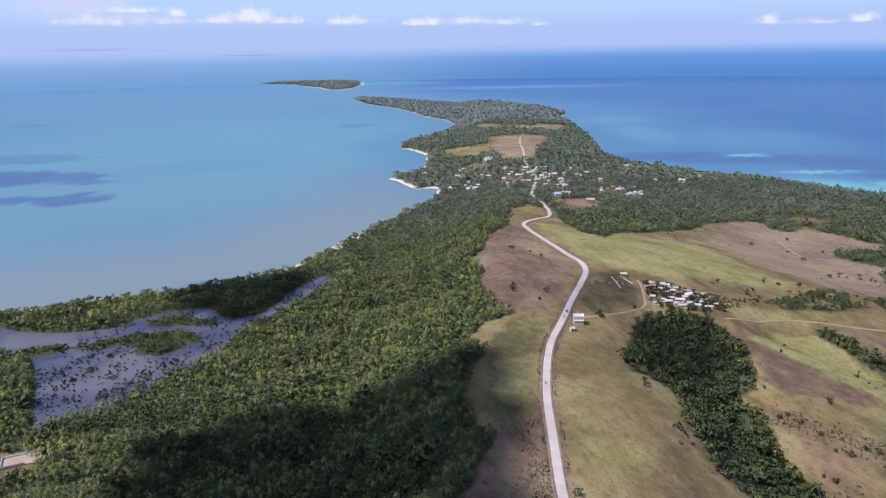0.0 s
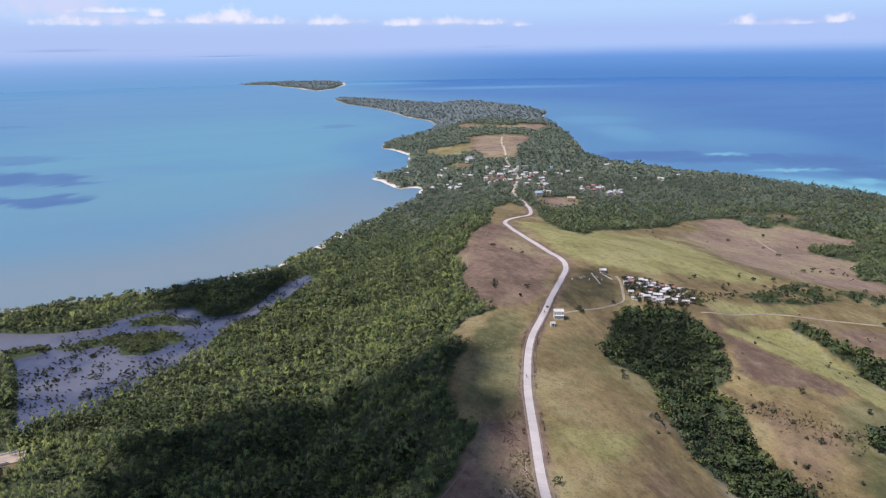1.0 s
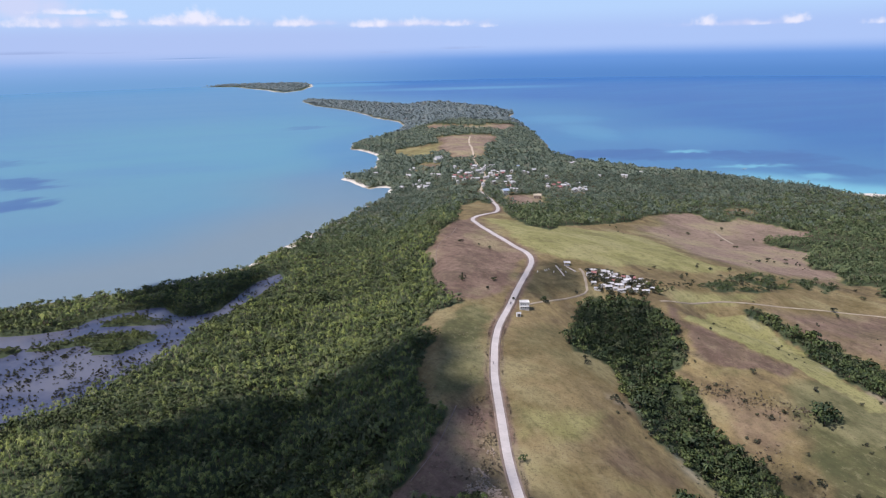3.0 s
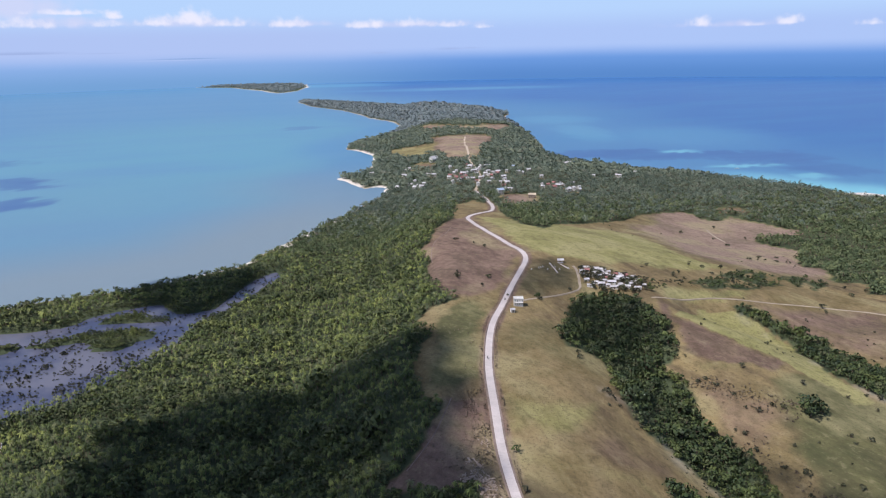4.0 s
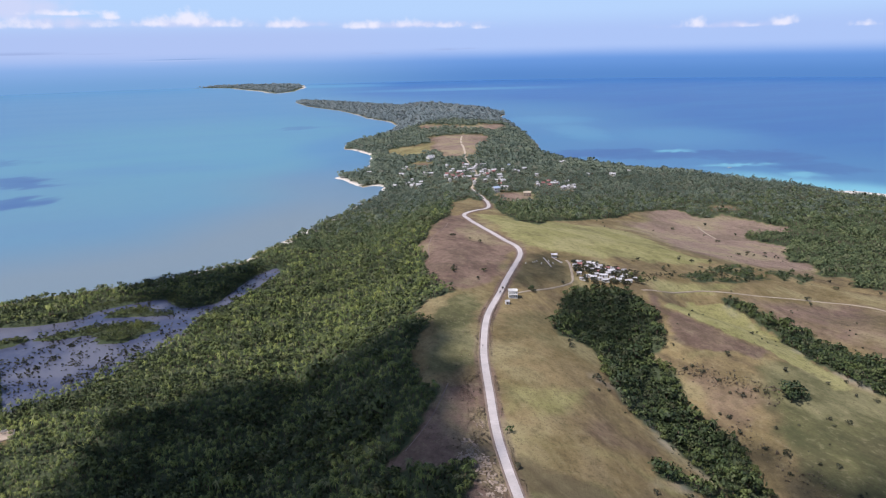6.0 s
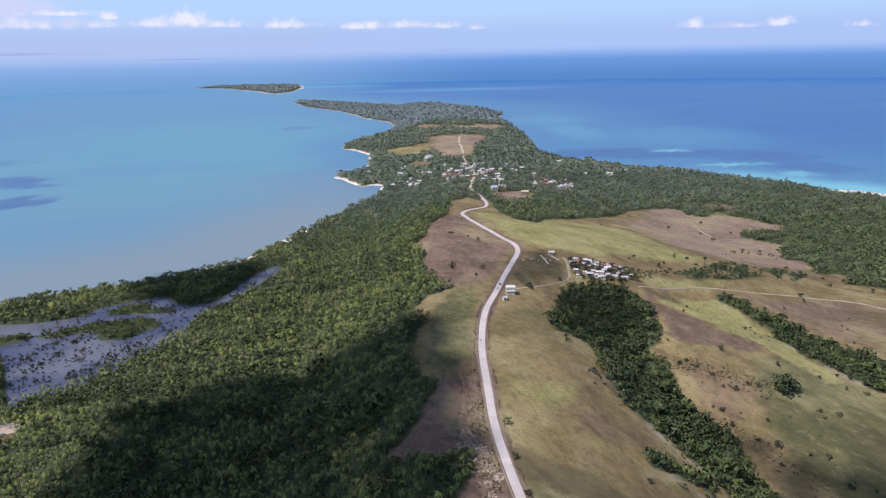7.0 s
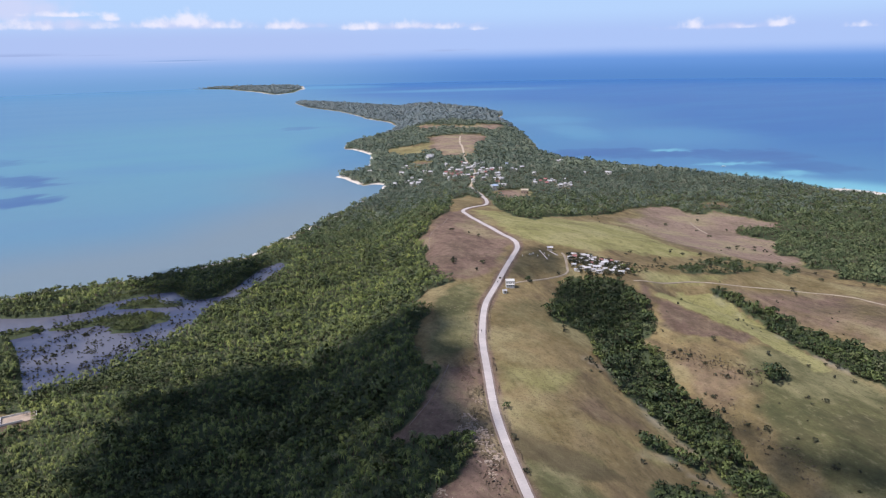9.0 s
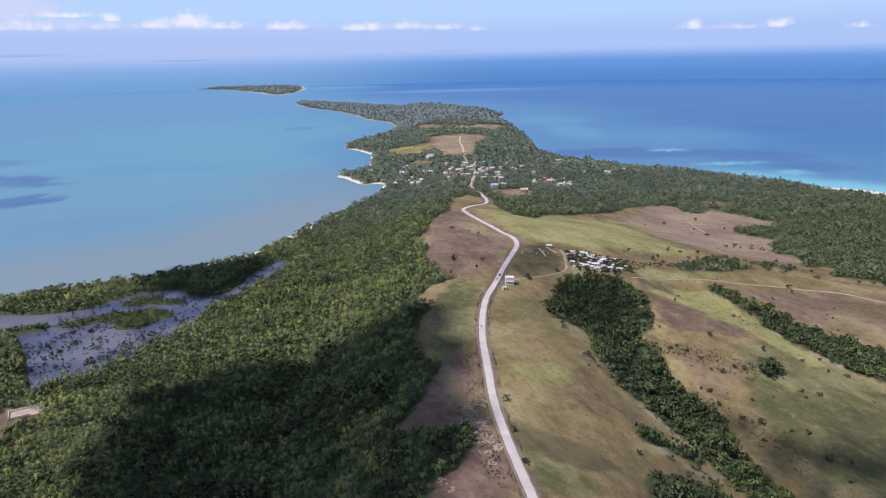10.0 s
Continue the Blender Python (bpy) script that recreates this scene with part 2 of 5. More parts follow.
# coasts far beyond the sea, paled in colour as if all but lost in haze
FAR_COASTS = [(450, 205, 120, 14, 0.5), (590, 208, 90, 11, 0.4), (-27, 188, 80, 12, 0.4), (-2139, 226, 260, 14, 0.7), (-1750, 220, 200, 8, 0.4)]
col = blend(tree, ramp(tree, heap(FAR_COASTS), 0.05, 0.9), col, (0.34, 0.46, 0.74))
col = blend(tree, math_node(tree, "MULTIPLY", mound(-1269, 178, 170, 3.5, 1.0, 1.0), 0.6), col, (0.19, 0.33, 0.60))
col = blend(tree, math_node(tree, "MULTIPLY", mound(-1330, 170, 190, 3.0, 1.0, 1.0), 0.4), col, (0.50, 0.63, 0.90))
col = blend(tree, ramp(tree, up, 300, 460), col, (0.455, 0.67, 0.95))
puff, curl = grain(tree, 0.011, 4, (1.0, 1.0, 1.0, 0.0), rough=0.5), grain(tree, 0.026, 3, (1.0, 1.0, 1.0, 0.0), rough=0.5)
CLOUD_VEILS = [(-2150, 500, 330, 95, 0.95, 1.0), (-1950, 402, 330, 48, 0.8, 1.4), (-1200, 396, 420, 42, 0.75, 1.5), (-560, 384, 330, 32, 0.65, 1.6), (250, 368, 520, 32, 0.7, 1.6), (2200, 318, 420, 30, 0.5, 1.6)]
CLOUD_HEAPS = [(-1208, 412, 125, 68, 1.1), (-1416, 396, 110, 44, 0.85), (-991, 386, 135, 40, 0.9), (-636, 382, 150, 44, 0.95), (-150, 366, 120, 36, 0.85), (-40, 370, 60, 46, 0.85),
               (193, 372, 120, 40, 0.9), (440, 360, 130, 36, 0.85), (670, 344, 110, 22, 0.6), (2012, 326, 78, 50, 0.9), (2466, 322, 62, 44, 1.0), (2299, 312, 60, 22, 0.6), (2830, 298, 80, 26, 0.6),
               (-1878, 456, 170, 24, 0.95), (-1648, 440, 48, 36, 0.95), (-2064, 386, 200, 40, 0.8), (-1700, 388, 90, 30, 0.7)]
mist = heap(CLOUD_VEILS)
veil = math_node(tree, "ADD", mist, math_node(tree, "MULTIPLY", math_node(tree, "SUBTRACT", puff, 0.5), 0.9))
col = blend(tree, math_node(tree, "MULTIPLY", math_node(tree, "MULTIPLY", ramp(tree, veil, 0.1, 0.95), ramp(tree, mist, 0.02, 0.4)), 0.7), col, (0.66, 0.70, 0.90))
body = heap(CLOUD_HEAPS)
thick = math_node(tree, "ADD", body, math_node(tree, "MULTIPLY", math_node(tree, "SUBTRACT", puff, 0.5), 1.5))
thick = math_node(tree, "ADD", thick, math_node(tree, "MULTIPLY", math_node(tree, "SUBTRACT", curl, 0.5), 0.8))
col = blend(tree, math_node(tree, "MULTIPLY", math_node(tree, "MULTIPLY", ramp(tree, thick, 0.12, 1.15), ramp(tree, body, 0.03, 0.3)), 0.86), col, (0.86, 0.88, 0.97))
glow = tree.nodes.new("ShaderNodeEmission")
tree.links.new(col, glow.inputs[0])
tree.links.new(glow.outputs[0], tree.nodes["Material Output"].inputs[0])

# ---------------------------------------------------------------- lie of the land
COAST = [(-900, 420), (-620, 470), (-430, 505), (-345, 532), (-293, 551), (-236, 575), (-195, 598), (-147, 633), (-119, 697), (-88, 770), (-56, 838),
         (-17, 929), (-7, 972), (-1, 1008), (-20, 1024), (-36, 1012), (-60, 1056), (-84, 1105), (-70, 1122), (-43, 1137), (-28, 1231), (-26, 1344), (-50, 1409),
         (-87, 1460), (-87, 1527), (-55, 1617), (0, 1699), (18, 1775), (36, 1920), (19, 2026), (-50, 2161), (-95, 2325), (-157, 2491),
         (-291, 2734), (-371, 3000), (-350, 3100), (-180, 2930), (50, 2645), (210, 2490), (367, 2300), (388, 2176), (340, 2010), (350, 1810),
         (340, 1574), (318, 1356), (302, 1285), (335, 1180), (412, 1094), (488, 1034), (548, 960)]
COAST_EAST = [(598, 890), (622, 856), (650, 848), (672, 822), (692, 788), (860, 640), (1100, 420), (1400, 100), (1600, -300), (1600, -900), (-900, -900)]
ISLET = [(-1253, 4640), (-1152, 4760), (-849, 4780), (-640, 4760), (-510, 4680), (-462, 4312), (-480, 3879), (-546, 3700), (-626, 3836),
         (-671, 3970), (-769, 4138), (-882, 4340), (-949, 4480), (-1089, 4560)]
LAGOON = [(-354, 502), (-320, 487), (-292, 483), (-275, 484), (-255, 490), (-247, 494), (-245, 501), (-240, 510), (-228, 518), (-215, 525), (-203, 531), (-190, 532), (-181,
          519), (-171, 508), (-159, 509), (-146, 516), (-142, 532), (-135, 560), (-128, 584), (-115, 604), (-106, 611), (-102, 590), (-113, 550), (-124, 527), (-133, 505),
          (-142, 493), (-150, 477), (-153, 467), (-152, 448), (-158, 435), (-165, 421), (-171, 408), (-180, 399), (-183, 385), (-192, 371), (-203, 361), (-214, 354), (-221,
          345), (-225, 332), (-234, 347), (-247, 372), (-260, 396), (-272, 417), (-282, 431), (-291, 441), (-299, 444), (-319, 436)]
RIDGE_Y = [-900, -60, 120, 210, 260, 313, 350, 390, 430, 483, 520, 560, 600, 640, 700, 800, 1000, 1500]
RIDGE_X = [20, 30, 38, 44, 46, 49, 57, 70, 86, 99, 98, 92, 82, 74, 80, 110, 130, 160]
RIDGE_Z = [36, 37, 38, 39, 40, 41, 42, 43, 44, 44.5, 44, 43, 41.5, 39, 32, 21, 20, 18]
GULLY = [(128, 408), (127, 372), (134, 330), (142, 290), (146, 255), (158, 220), (172, 180), (190, 120), (210, 40), (230, -100)]
GULLY_EAST = [(212, 392), (238, 366), (266, 340), (300, 316), (350, 290), (420, 260), (520, 200)]


def smooth(a, b, v):
    s = np.clip((np.asarray(v, float) - a) / (b - a), 0, 1)
    return s * s * (3 - 2 * s)


def inside(poly, x, y):
    """Which of the places lie inside the outline."""
    x, y = np.asarray(x, float), np.asarray(y, float)
    res = np.zeros(x.shape, bool)
    for (ax, ay), (bx, by) in zip(poly, poly[1:] + poly[:1]):
        cross = (ay > y) != (by > y)
        if ay != by:
            res ^= cross & (x < (bx - ax) * (y - ay) / (by - ay) + ax)
    return res


def away(line, x, y, closed=False):
    """Distance to a line of straight pieces."""
    x, y = np.asarray(x, float), np.asarray(y, float)
    best = np.full(x.shape, 1e9)
    ends = line[1:] + line[:1] if closed else line[1:]
    for (ax, ay), (bx, by) in zip(line, ends):
        dx, dy = bx - ax, by - ay
        s = np.clip(((x - ax) * dx + (y - ay) * dy) / (dx * dx + dy * dy + 1e-9), 0, 1)
        best = np.minimum(best, (x - ax - s * dx) ** 2 + (y - ay - s * dy) ** 2)
    return np.sqrt(best)


def waves(x, y, step, seed):
    """Soft random swell between -1 and 1, its bumps about step metres wide."""
    rng = np.random.RandomState(seed)
    total = np.zeros(np.shape(x))
    for k in range(6):
        a, p = rng.uniform(0, math.pi * 2), rng.uniform(0, math.pi * 2)
        f = 2 * math.pi / step * rng.uniform(0.6, 1.5)
        total = total + np.sin((np.asarray(x) * math.cos(a) + np.asarray(y) * math.sin(a)) * f + p)
    return total / 4


def rugged(x, y, amount):
    """Shifts a place a little, so that outlines wander."""
    return (x + amount * waves(x, y, 60, 3) + amount * 0.5 * waves(x, y, 23, 5) + amount * 0.3 * waves(x, y, 9, 15),
            y + amount * waves(x, y, 55, 4) + amount * 0.5 * waves(x, y, 21, 6) + amount * 0.3 * waves(x, y, 8, 16))


LAND = COAST + COAST_EAST


def shore(x, y):
    """Distance from the shore: plus on land, minus at sea."""
    x, y = rugged(np.asarray(x, float), np.asarray(y, float), 3.0)
    d = away(LAND, x, y, True)
    d = np.where(inside(LAND, x, y), d, -d)
    e = away(ISLET, x, y, True)
    return np.maximum(d, np.where(inside(ISLET, x, y), e, -e))


def terrain(x, y):
    x, y = np.asarray(x, float), np.asarray(y, float)
    crest, top = np.interp(y, RIDGE_Y, RIDGE_X), np.interp(y, RIDGE_Y, RIDGE_Z)
    u = x - crest
    flat = np.interp(y, [200, 300, 450, 560, 640], [14, 18, 42, 42, 16])
    west = 2.5 + (top - 2.5) * (1 - smooth(flat, flat + 105, -u))
    fall = np.interp(y, [150, 240, 360, 430, 500, 640], [100, 125, 230, 300, 320, 300])
    low = np.interp(y, [150, 330, 450, 600, 800], [13, 19, 10, 4, 6])
    east = low + (top - low) * (1 - smooth(8, fall, u))
    z = np.where(u < 0, west, east)
    z = z - 9 * np.exp(-(away(GULLY, x, y) / 26) ** 2) * smooth(425, 380, y)
    z = z - 6 * np.exp(-(away(GULLY_EAST, x, y) / 24) ** 2)
    z = z + 9 * np.exp(-((x - 205) / 45) ** 2 - ((y - 330) / 90) ** 2) * smooth(0, 40, away(GULLY_EAST, x, y))
    z = z + 15 * np.exp(-((x - 140) / 110) ** 2 - ((y - 1165) / 120) ** 2)
    z = z + 14 * np.exp(-((x - 170) / 200) ** 2 - ((y - 1800) / 300) ** 2)
    z = z + 1.3 * waves(x, y, 140, 1) * smooth(0, 80, x + 40) + 0.5 * waves(x, y, 45, 2) * smooth(0, 80, x + 40)
    d = shore(x, y)
    far_isle = 7 * smooth(0, 120, d)
    z = np.where(y > 3300, far_isle, z)
    land = 0.6 + (z - 0.6) * smooth(0, 60, d)
    pond = away(LAGOON, x, y, True) * np.where(inside(LAGOON, x, y), 1, -1)
    for poly in ISLES:
        pond = np.where(inside(poly, x, y), -3.0, pond)
    land = land + (-0.6 - land) * smooth(-4, 5, pond)
    return np.where(d > 0, land * smooth(-1, 6, d), -0.02 * np.minimum(-d, 400) - 0.3 * smooth(0, 10, -d))

# ---------------------------------------------------------------- plan of woods, fields and ways
WEST_EDGE = [(59, 631), (41, 594), (33, 553), (25, 538), (30, 501), (26, 466), (27, 433), (38, 408), (42, 395), (30, 391), (22, 389), (13, 372),
             (22, 347), (15, 336), (11, 321), (10, 301), (12, 284), (16, 270), (23, 264), (19, 253), (15, 243), (9, 231), (2, 225), (-7, 218),
             (-9, 213), (11, 201), (21, 202), (28, 201), (28, 190), (22, 181), (18, 171), (10, 166), (5, 156)]
WEST_WOOD = WEST_EDGE + [(0, 110), (-20, -900), (-900, -900), (-900, 900), (60, 900), (66, 660)]
EAST_EDGE = [(120, 629), (123, 608), (142, 577), (157, 616), (185, 632), (225, 663), (254, 691), (287, 728), (341, 755), (358, 751), (356, 723),
             (374, 714), (397, 733), (421, 683), (431, 665), (445, 648), (419, 643), (378, 639), (369, 622), (386, 601), (400, 588), (375, 560),
             (358, 521), (377, 521), (356, 478), (383, 472), (362, 444), (375, 445), (387, 433), (386, 414)]
EAST_WOOD = [(66, 660), (76, 750), (104, 805), (115, 758), (118, 700)] + EAST_EDGE + [
    (440, 330), (560, 160), (700, -900), (1600, -900), (1600, 300), (800, 3200), (-600, 3200), (-600, 900), (40, 760)]
GULLY_WOOD = [(124, 402), (143, 407), (163, 398), (164, 382), (165, 363), (165, 341), (163, 327), (157, 319), (150, 319), (155, 299), (154, 283),
              (154, 267), (161, 255), (166, 245), (166, 233), (161, 216), (165, 202), (168, 187), (172, 160), (190, 60), (170, 60), (147, 174), (142, 190), (142, 213),
              (134, 222), (125, 236), (116, 245), (109, 262), (111, 281), (116, 310), (111, 322), (97, 326), (96, 341), (105, 367), (118, 394)]
BELT_WOOD = [(235, 408), (244, 403), (250, 392), (262, 382), (274, 358), (277, 330), (284, 312), (296, 295), (380, 200), (340, 190), (268, 257), (255, 271), (247, 291),
             (239, 308), (253, 365), (242, 386), (232, 397)]
SCRUB = [[(108, 214), (114, 215), (121, 212), (127, 208), (137, 208), (140, 202), (135, 198), (122, 200), (113, 204), (107, 206)],
         [(98, 172), (109, 182), (121, 182), (134, 185), (137, 174), (140, 120), (90, 120)],
         [(204, 273), (212, 270), (214, 264), (199, 261)],
         [(214, 432), (230, 449), (271, 474), (285, 487), (310, 479), (331, 480), (345, 468), (320, 448), (307, 464), (261, 433), (236, 430), (215, 424)]]
CLEARINGS = [[(84, 1320), (100, 1400), (90, 1491), (136, 1462), (166, 1486), (228, 1452), (210, 1350), (180, 1250), (160, 1120), (130, 1085), (100, 1095), (80, 1200)],
             [(80, 1690), (165, 1622), (210, 1612), (325, 1700), (270, 1550), (213, 1548), (100, 1605)],
             [(141, 829), (163, 844), (190, 828), (182, 762), (156, 730), (130, 739)],
             [(45, 1157), (78, 1100), (78, 1061), (49, 1108)],
             [(-250, 290), (-232, 315), (-208, 314), (-205, 306), (-214, 288), (-225, 270), (-250, 265)],
             [(392, 760), (425, 770), (430, 745), (398, 742)],
             [(4, 1390), (40, 1425), (100, 1400), (84, 1210), (55, 1215), (14, 1320)]]
FRESH = [[(85, 655), (113, 636), (180, 614), (237, 603), (246, 510), (271, 484), (201, 459), (139, 465), (117, 488), (103, 520)],
         [(180, 366), (212, 405), (228, 401), (244, 379), (252, 356), (244, 322), (243, 304), (243, 290), (246, 277), (235, 276), (229, 291), (221, 304), (208, 320), (194, 338), (186, 356)],
         [(184, 424), (262, 428), (250, 417), (184, 406)],
         [(48, 272), (57, 260), (75, 262), (97, 262), (100, 254), (79, 239), (61, 236), (45, 243)],
         [(50, 222), (64, 211), (82, 202), (99, 196), (116, 191), (130, 190), (123, 201), (108, 207), (90, 211), (75, 214), (62, 226)],
         [(168, 315), (180, 318), (193, 309), (188, 303), (170, 308)]]
DRY = [[(76, 640), (100, 490), (80, 425), (55, 400), (28, 398), (20, 520), (55, 640)],
       [(22, 266), (36, 262), (40, 200), (40, 100), (0, 140), (-20, 220)],
       [(178, 396), (178, 366), (186, 356), (194, 338), (208, 320), (221, 304), (206, 300), (189, 309), (175, 319), (165, 326), (172, 349), (168, 377)],
       [(237, 640), (246, 520), (290, 485), (420, 470), (520, 640), (330, 790)],
       [(250, 415), (350, 410), (420, 330), (300, 316), (262, 372)],
       [(156, 300), (176, 300), (200, 276), (170, 235), (158, 262)],
       [(50, 218), (63, 210), (79, 195), (90, 181), (93, 171), (81, 169), (63, 172), (52, 184), (49, 199)],
       [(92, 420), (98, 445), (124, 474), (128, 440), (124, 414), (106, 406)],
       [(44, 211), (55, 205), (70, 193), (81, 181), (91, 175), (77, 167), (64, 172), (54, 179), (46, 187)],
       [(79, 234), (100, 241), (114, 230), (120, 223), (102, 212), (86, 212), (77, 221)]]
BARE_SHORE = [(-148, 648, 12), (-116, 700, 9), (-98, 744, 12), (-70, 808, 9), (-238, 572, 7), (648, 826, 30), (676, 790, 30)]
ISLES = [[(-263, 453), (-252, 457), (-238, 463), (-227, 470), (-213, 473), (-202, 475), (-186, 471), (-175, 467), (-179, 458), (-187, 452), (-191, 442), (-198, 438),
          (-208, 439), (-218, 447), (-212, 453), (-225, 457), (-236, 455), (-249, 450)],
         [(-230, 494), (-223, 500), (-219, 506), (-206, 509), (-191, 500), (-178, 497), (-173, 491), (-188, 490), (-206, 493), (-216, 491)],
         [(-297, 441), (-289, 450), (-280, 452), (-268, 455), (-267, 451), (-276, 443), (-285, 437)]]
SWARD = [[(25, 374), (53, 399), (60, 386), (49, 325), (42, 284), (28, 272), (17, 283), (15, 309), (23, 346)],
         [(88, 387), (88, 420), (97, 446), (125, 478), (131, 438), (127, 412), (108, 404)],
         [(186, 262), (200, 296), (228, 296), (252, 272), (275, 235), (250, 150), (200, 160), (184, 220)], [(47, 181), (56, 181), (66, 169), (72, 158), (72, 152), (47, 150)],
         [(66, 355), (95, 366), (117, 339), (118, 306), (96, 293), (76, 313), (56, 307)]]
BANKS = [[(104, 276), (112, 262), (118, 247), (121, 240), (129, 223), (138, 214)], [(108, 199), (119, 200), (130, 193), (138, 186)], [(232, 394), (240, 372), (244, 340), (238, 306), (246, 290), (258, 268)]]
ROAD = [(30, -220), (36, -90), (42, 20), (46, 110), (46, 150), (45, 161), (44, 181), (43, 205), (43, 229), (45, 256), (47, 290), (50, 311), (54, 335), (60, 360), (71, 386), (81, 415), (94, 447),
        (104, 476), (103, 496), (96, 522), (90, 542), (85, 571), (79, 607), (76, 635), (80, 655), (96, 672), (110, 690), (116, 729), (121, 801), (117, 830), (113, 864)]
HILL_ROAD = [(113, 864), (124, 910), (134, 964), (135, 1013), (131, 1055), (131, 1096), (135, 1124), (139, 1189), (155, 1372), (165, 1440)]
TRACKS = [[(173, 398), (184, 402), (216, 416), (243, 415), (262, 416), (281, 417), (307, 414), (329, 411), (342, 402), (348, 395), (356, 374), (380, 340)],
          [(82, 388), (89, 393), (103, 400), (119, 407), (128, 411), (129, 418), (132, 431), (135, 449), (134, 454)],
          [(26, 268), (21, 254), (16, 241), (9, 230), (3, 222)],
          [(341, 675), (336, 643), (336, 621)],
          [(32, 494), (33, 521), (36, 542), (42, 555), (50, 565), (57, 599)]]


SETTLEMENT = [(140, 448, 1), (144.5, 449.5, 0), (149, 446, 0), (151, 440.5, 1), (157, 442, 0), (161, 437, 2), (163, 431.5, 0), (167, 434, 2), (171.5, 431, 0), (135, 421.5, 1), (135.5, 414, 4),
              (143, 429.5, 1), (143.5, 415.5, 1), (150, 427, 2), (152, 418.5, 4), (151.5, 411.5, 4), (157.5, 423.5, 1), (160, 412, 4), (169, 421.5, 4), (168, 411, 4), (136.5, 438, 0),
              (165, 426.5, 1), (145, 437, 0), (156, 431.5, 0), (138, 429, 0), (147, 432, 4), (153, 436, 1), (160, 428, 0), (173, 426, 0), (141, 442, 2), (153, 445, 4), (166, 438, 4), (140, 418, 4),
              (147, 421, 1), (164, 417, 4), (174, 416, 1), (157, 415, 0), (148, 414, 0)]
VILLAGE = [(30, 1108, 4), (26, 1065, 4), (42, 974, 0), (47, 949, 4), (38, 958, 1), (13, 992, 0), (95, 1029, 0), (69, 1010, 1), (61, 1028, 1), (97, 956, 2), (105, 969, 2), (112, 956, 2), (99, 933, 0),
           (129, 969, 0), (130, 938, 1), (145, 924, 0), (126, 1021, 1), (122, 1034, 2), (154, 978, 0), (98, 986, 1), (154, 854, 0), (193, 1028, 5), (162, 923, 0), (163, 902, 4), (221, 952, 0), (196, 972, 1)]
VILLAGE_EAST = [(207, 880, 0), (217, 892, 2), (221, 875, 2), (238, 893, 0), (238, 864, 4), (248, 872, 4), (257, 882, 0), (340, 1201, 0), (291, 1091, 1), (305, 975, 0), (159, 968, 2), (145, 957, 0),
                (118, 933, 1), (345, 981, 4), (384, 1019, 0), (211, 998, 1), (125, 990, 0), (147, 984, 4), (230, 886, 1), (252, 862, 1), (300, 1100, 0), (112, 942, 0), (88, 962, 0)]
VILLAGE_HEART = [(90, 974, 2), (102, 1001, 0), (109, 971, 1), (90, 924, 0), (97, 950, 2), (127, 1026, 1), (129, 992, 0), (138, 1008, 4), (134, 942, 0), (122, 918, 2), (141, 962, 0), (137, 907, 1),
                 (121, 893, 0), (40, 1015, 4), (46, 956, 0), (32, 995, 1), (35, 1112, 0), (28, 1057, 1), (-28, 1127, 4), (163, 939, 1), (153, 905, 0), (176, 989, 0), (192, 981, 1), (209, 896, 0),
                 (228, 907, 2), (235, 884, 2), (239, 867, 0), (255, 911, 4), (237, 908, 0), (153, 877, 2), (162, 905, 1), (159, 854, 0), (97, 1041, 0), (161, 979, 1), (104, 946, 2), (116, 980, 0),
                 (133, 1000, 0), (148, 948, 2), (120, 1008, 0), (51, 968, 0)]


def soft_inside(poly, x, y, edge):
    """1 well inside the outline, 0 well outside, soft over the edge's metres."""
    d = away(poly, x, y, True) * np.where(inside(poly, x, y), 1, -1)
    return smooth(-edge, edge, d)


def wooded(x, y):
    """How far the place is grown with trees: 1 in the woods."""
    x, y = np.asarray(x, float), np.asarray(y, float)
    u, v = rugged(x, y, 2.0)
    w = inside(WEST_WOOD, u, v) | inside(EAST_WOOD, u, v) | inside(GULLY_WOOD, u, v) | inside(BELT_WOOD, u, v) | (y > 3300)
    for poly in SCRUB:
        w |= inside(poly, u, v) & ((y < 420) | (waves(x, y, 34, 71) + 0.6 * waves(x, y, 13, 72) > -0.1))
    for poly in CLEARINGS:
        w &= ~inside(poly, *rugged(x, y, 4.0 if poly[0][1] < 600 else 9.0))
    pond = away(LAGOON, x, y, True) * np.where(inside(LAGOON, x, y), 1, -1)
    for poly in ISLES:
        pond = np.where(inside(poly, u, v), -9, pond)
    w &= (pond < 1) & (shore(x, y) > 5 + 45 * (x > 598) * (x < 700))
    for bx, by, br in BARE_SHORE:
        w &= ~((np.hypot(x - bx, y - by) < br) & (shore(x, y) < (15 if br < 25 else 52)))
    for hx, hy, kind in VILLAGE + VILLAGE_EAST + VILLAGE_HEART:
        w &= (np.hypot(x - hx, (y - hy + 3) * 0.7) > 4.8)
    w &= (away(ROAD, x, y) > np.where(y > 740, 4, 7)) & (away(HILL_ROAD, x, y) > np.where(y > 1120, 6, 2.2))
    return w


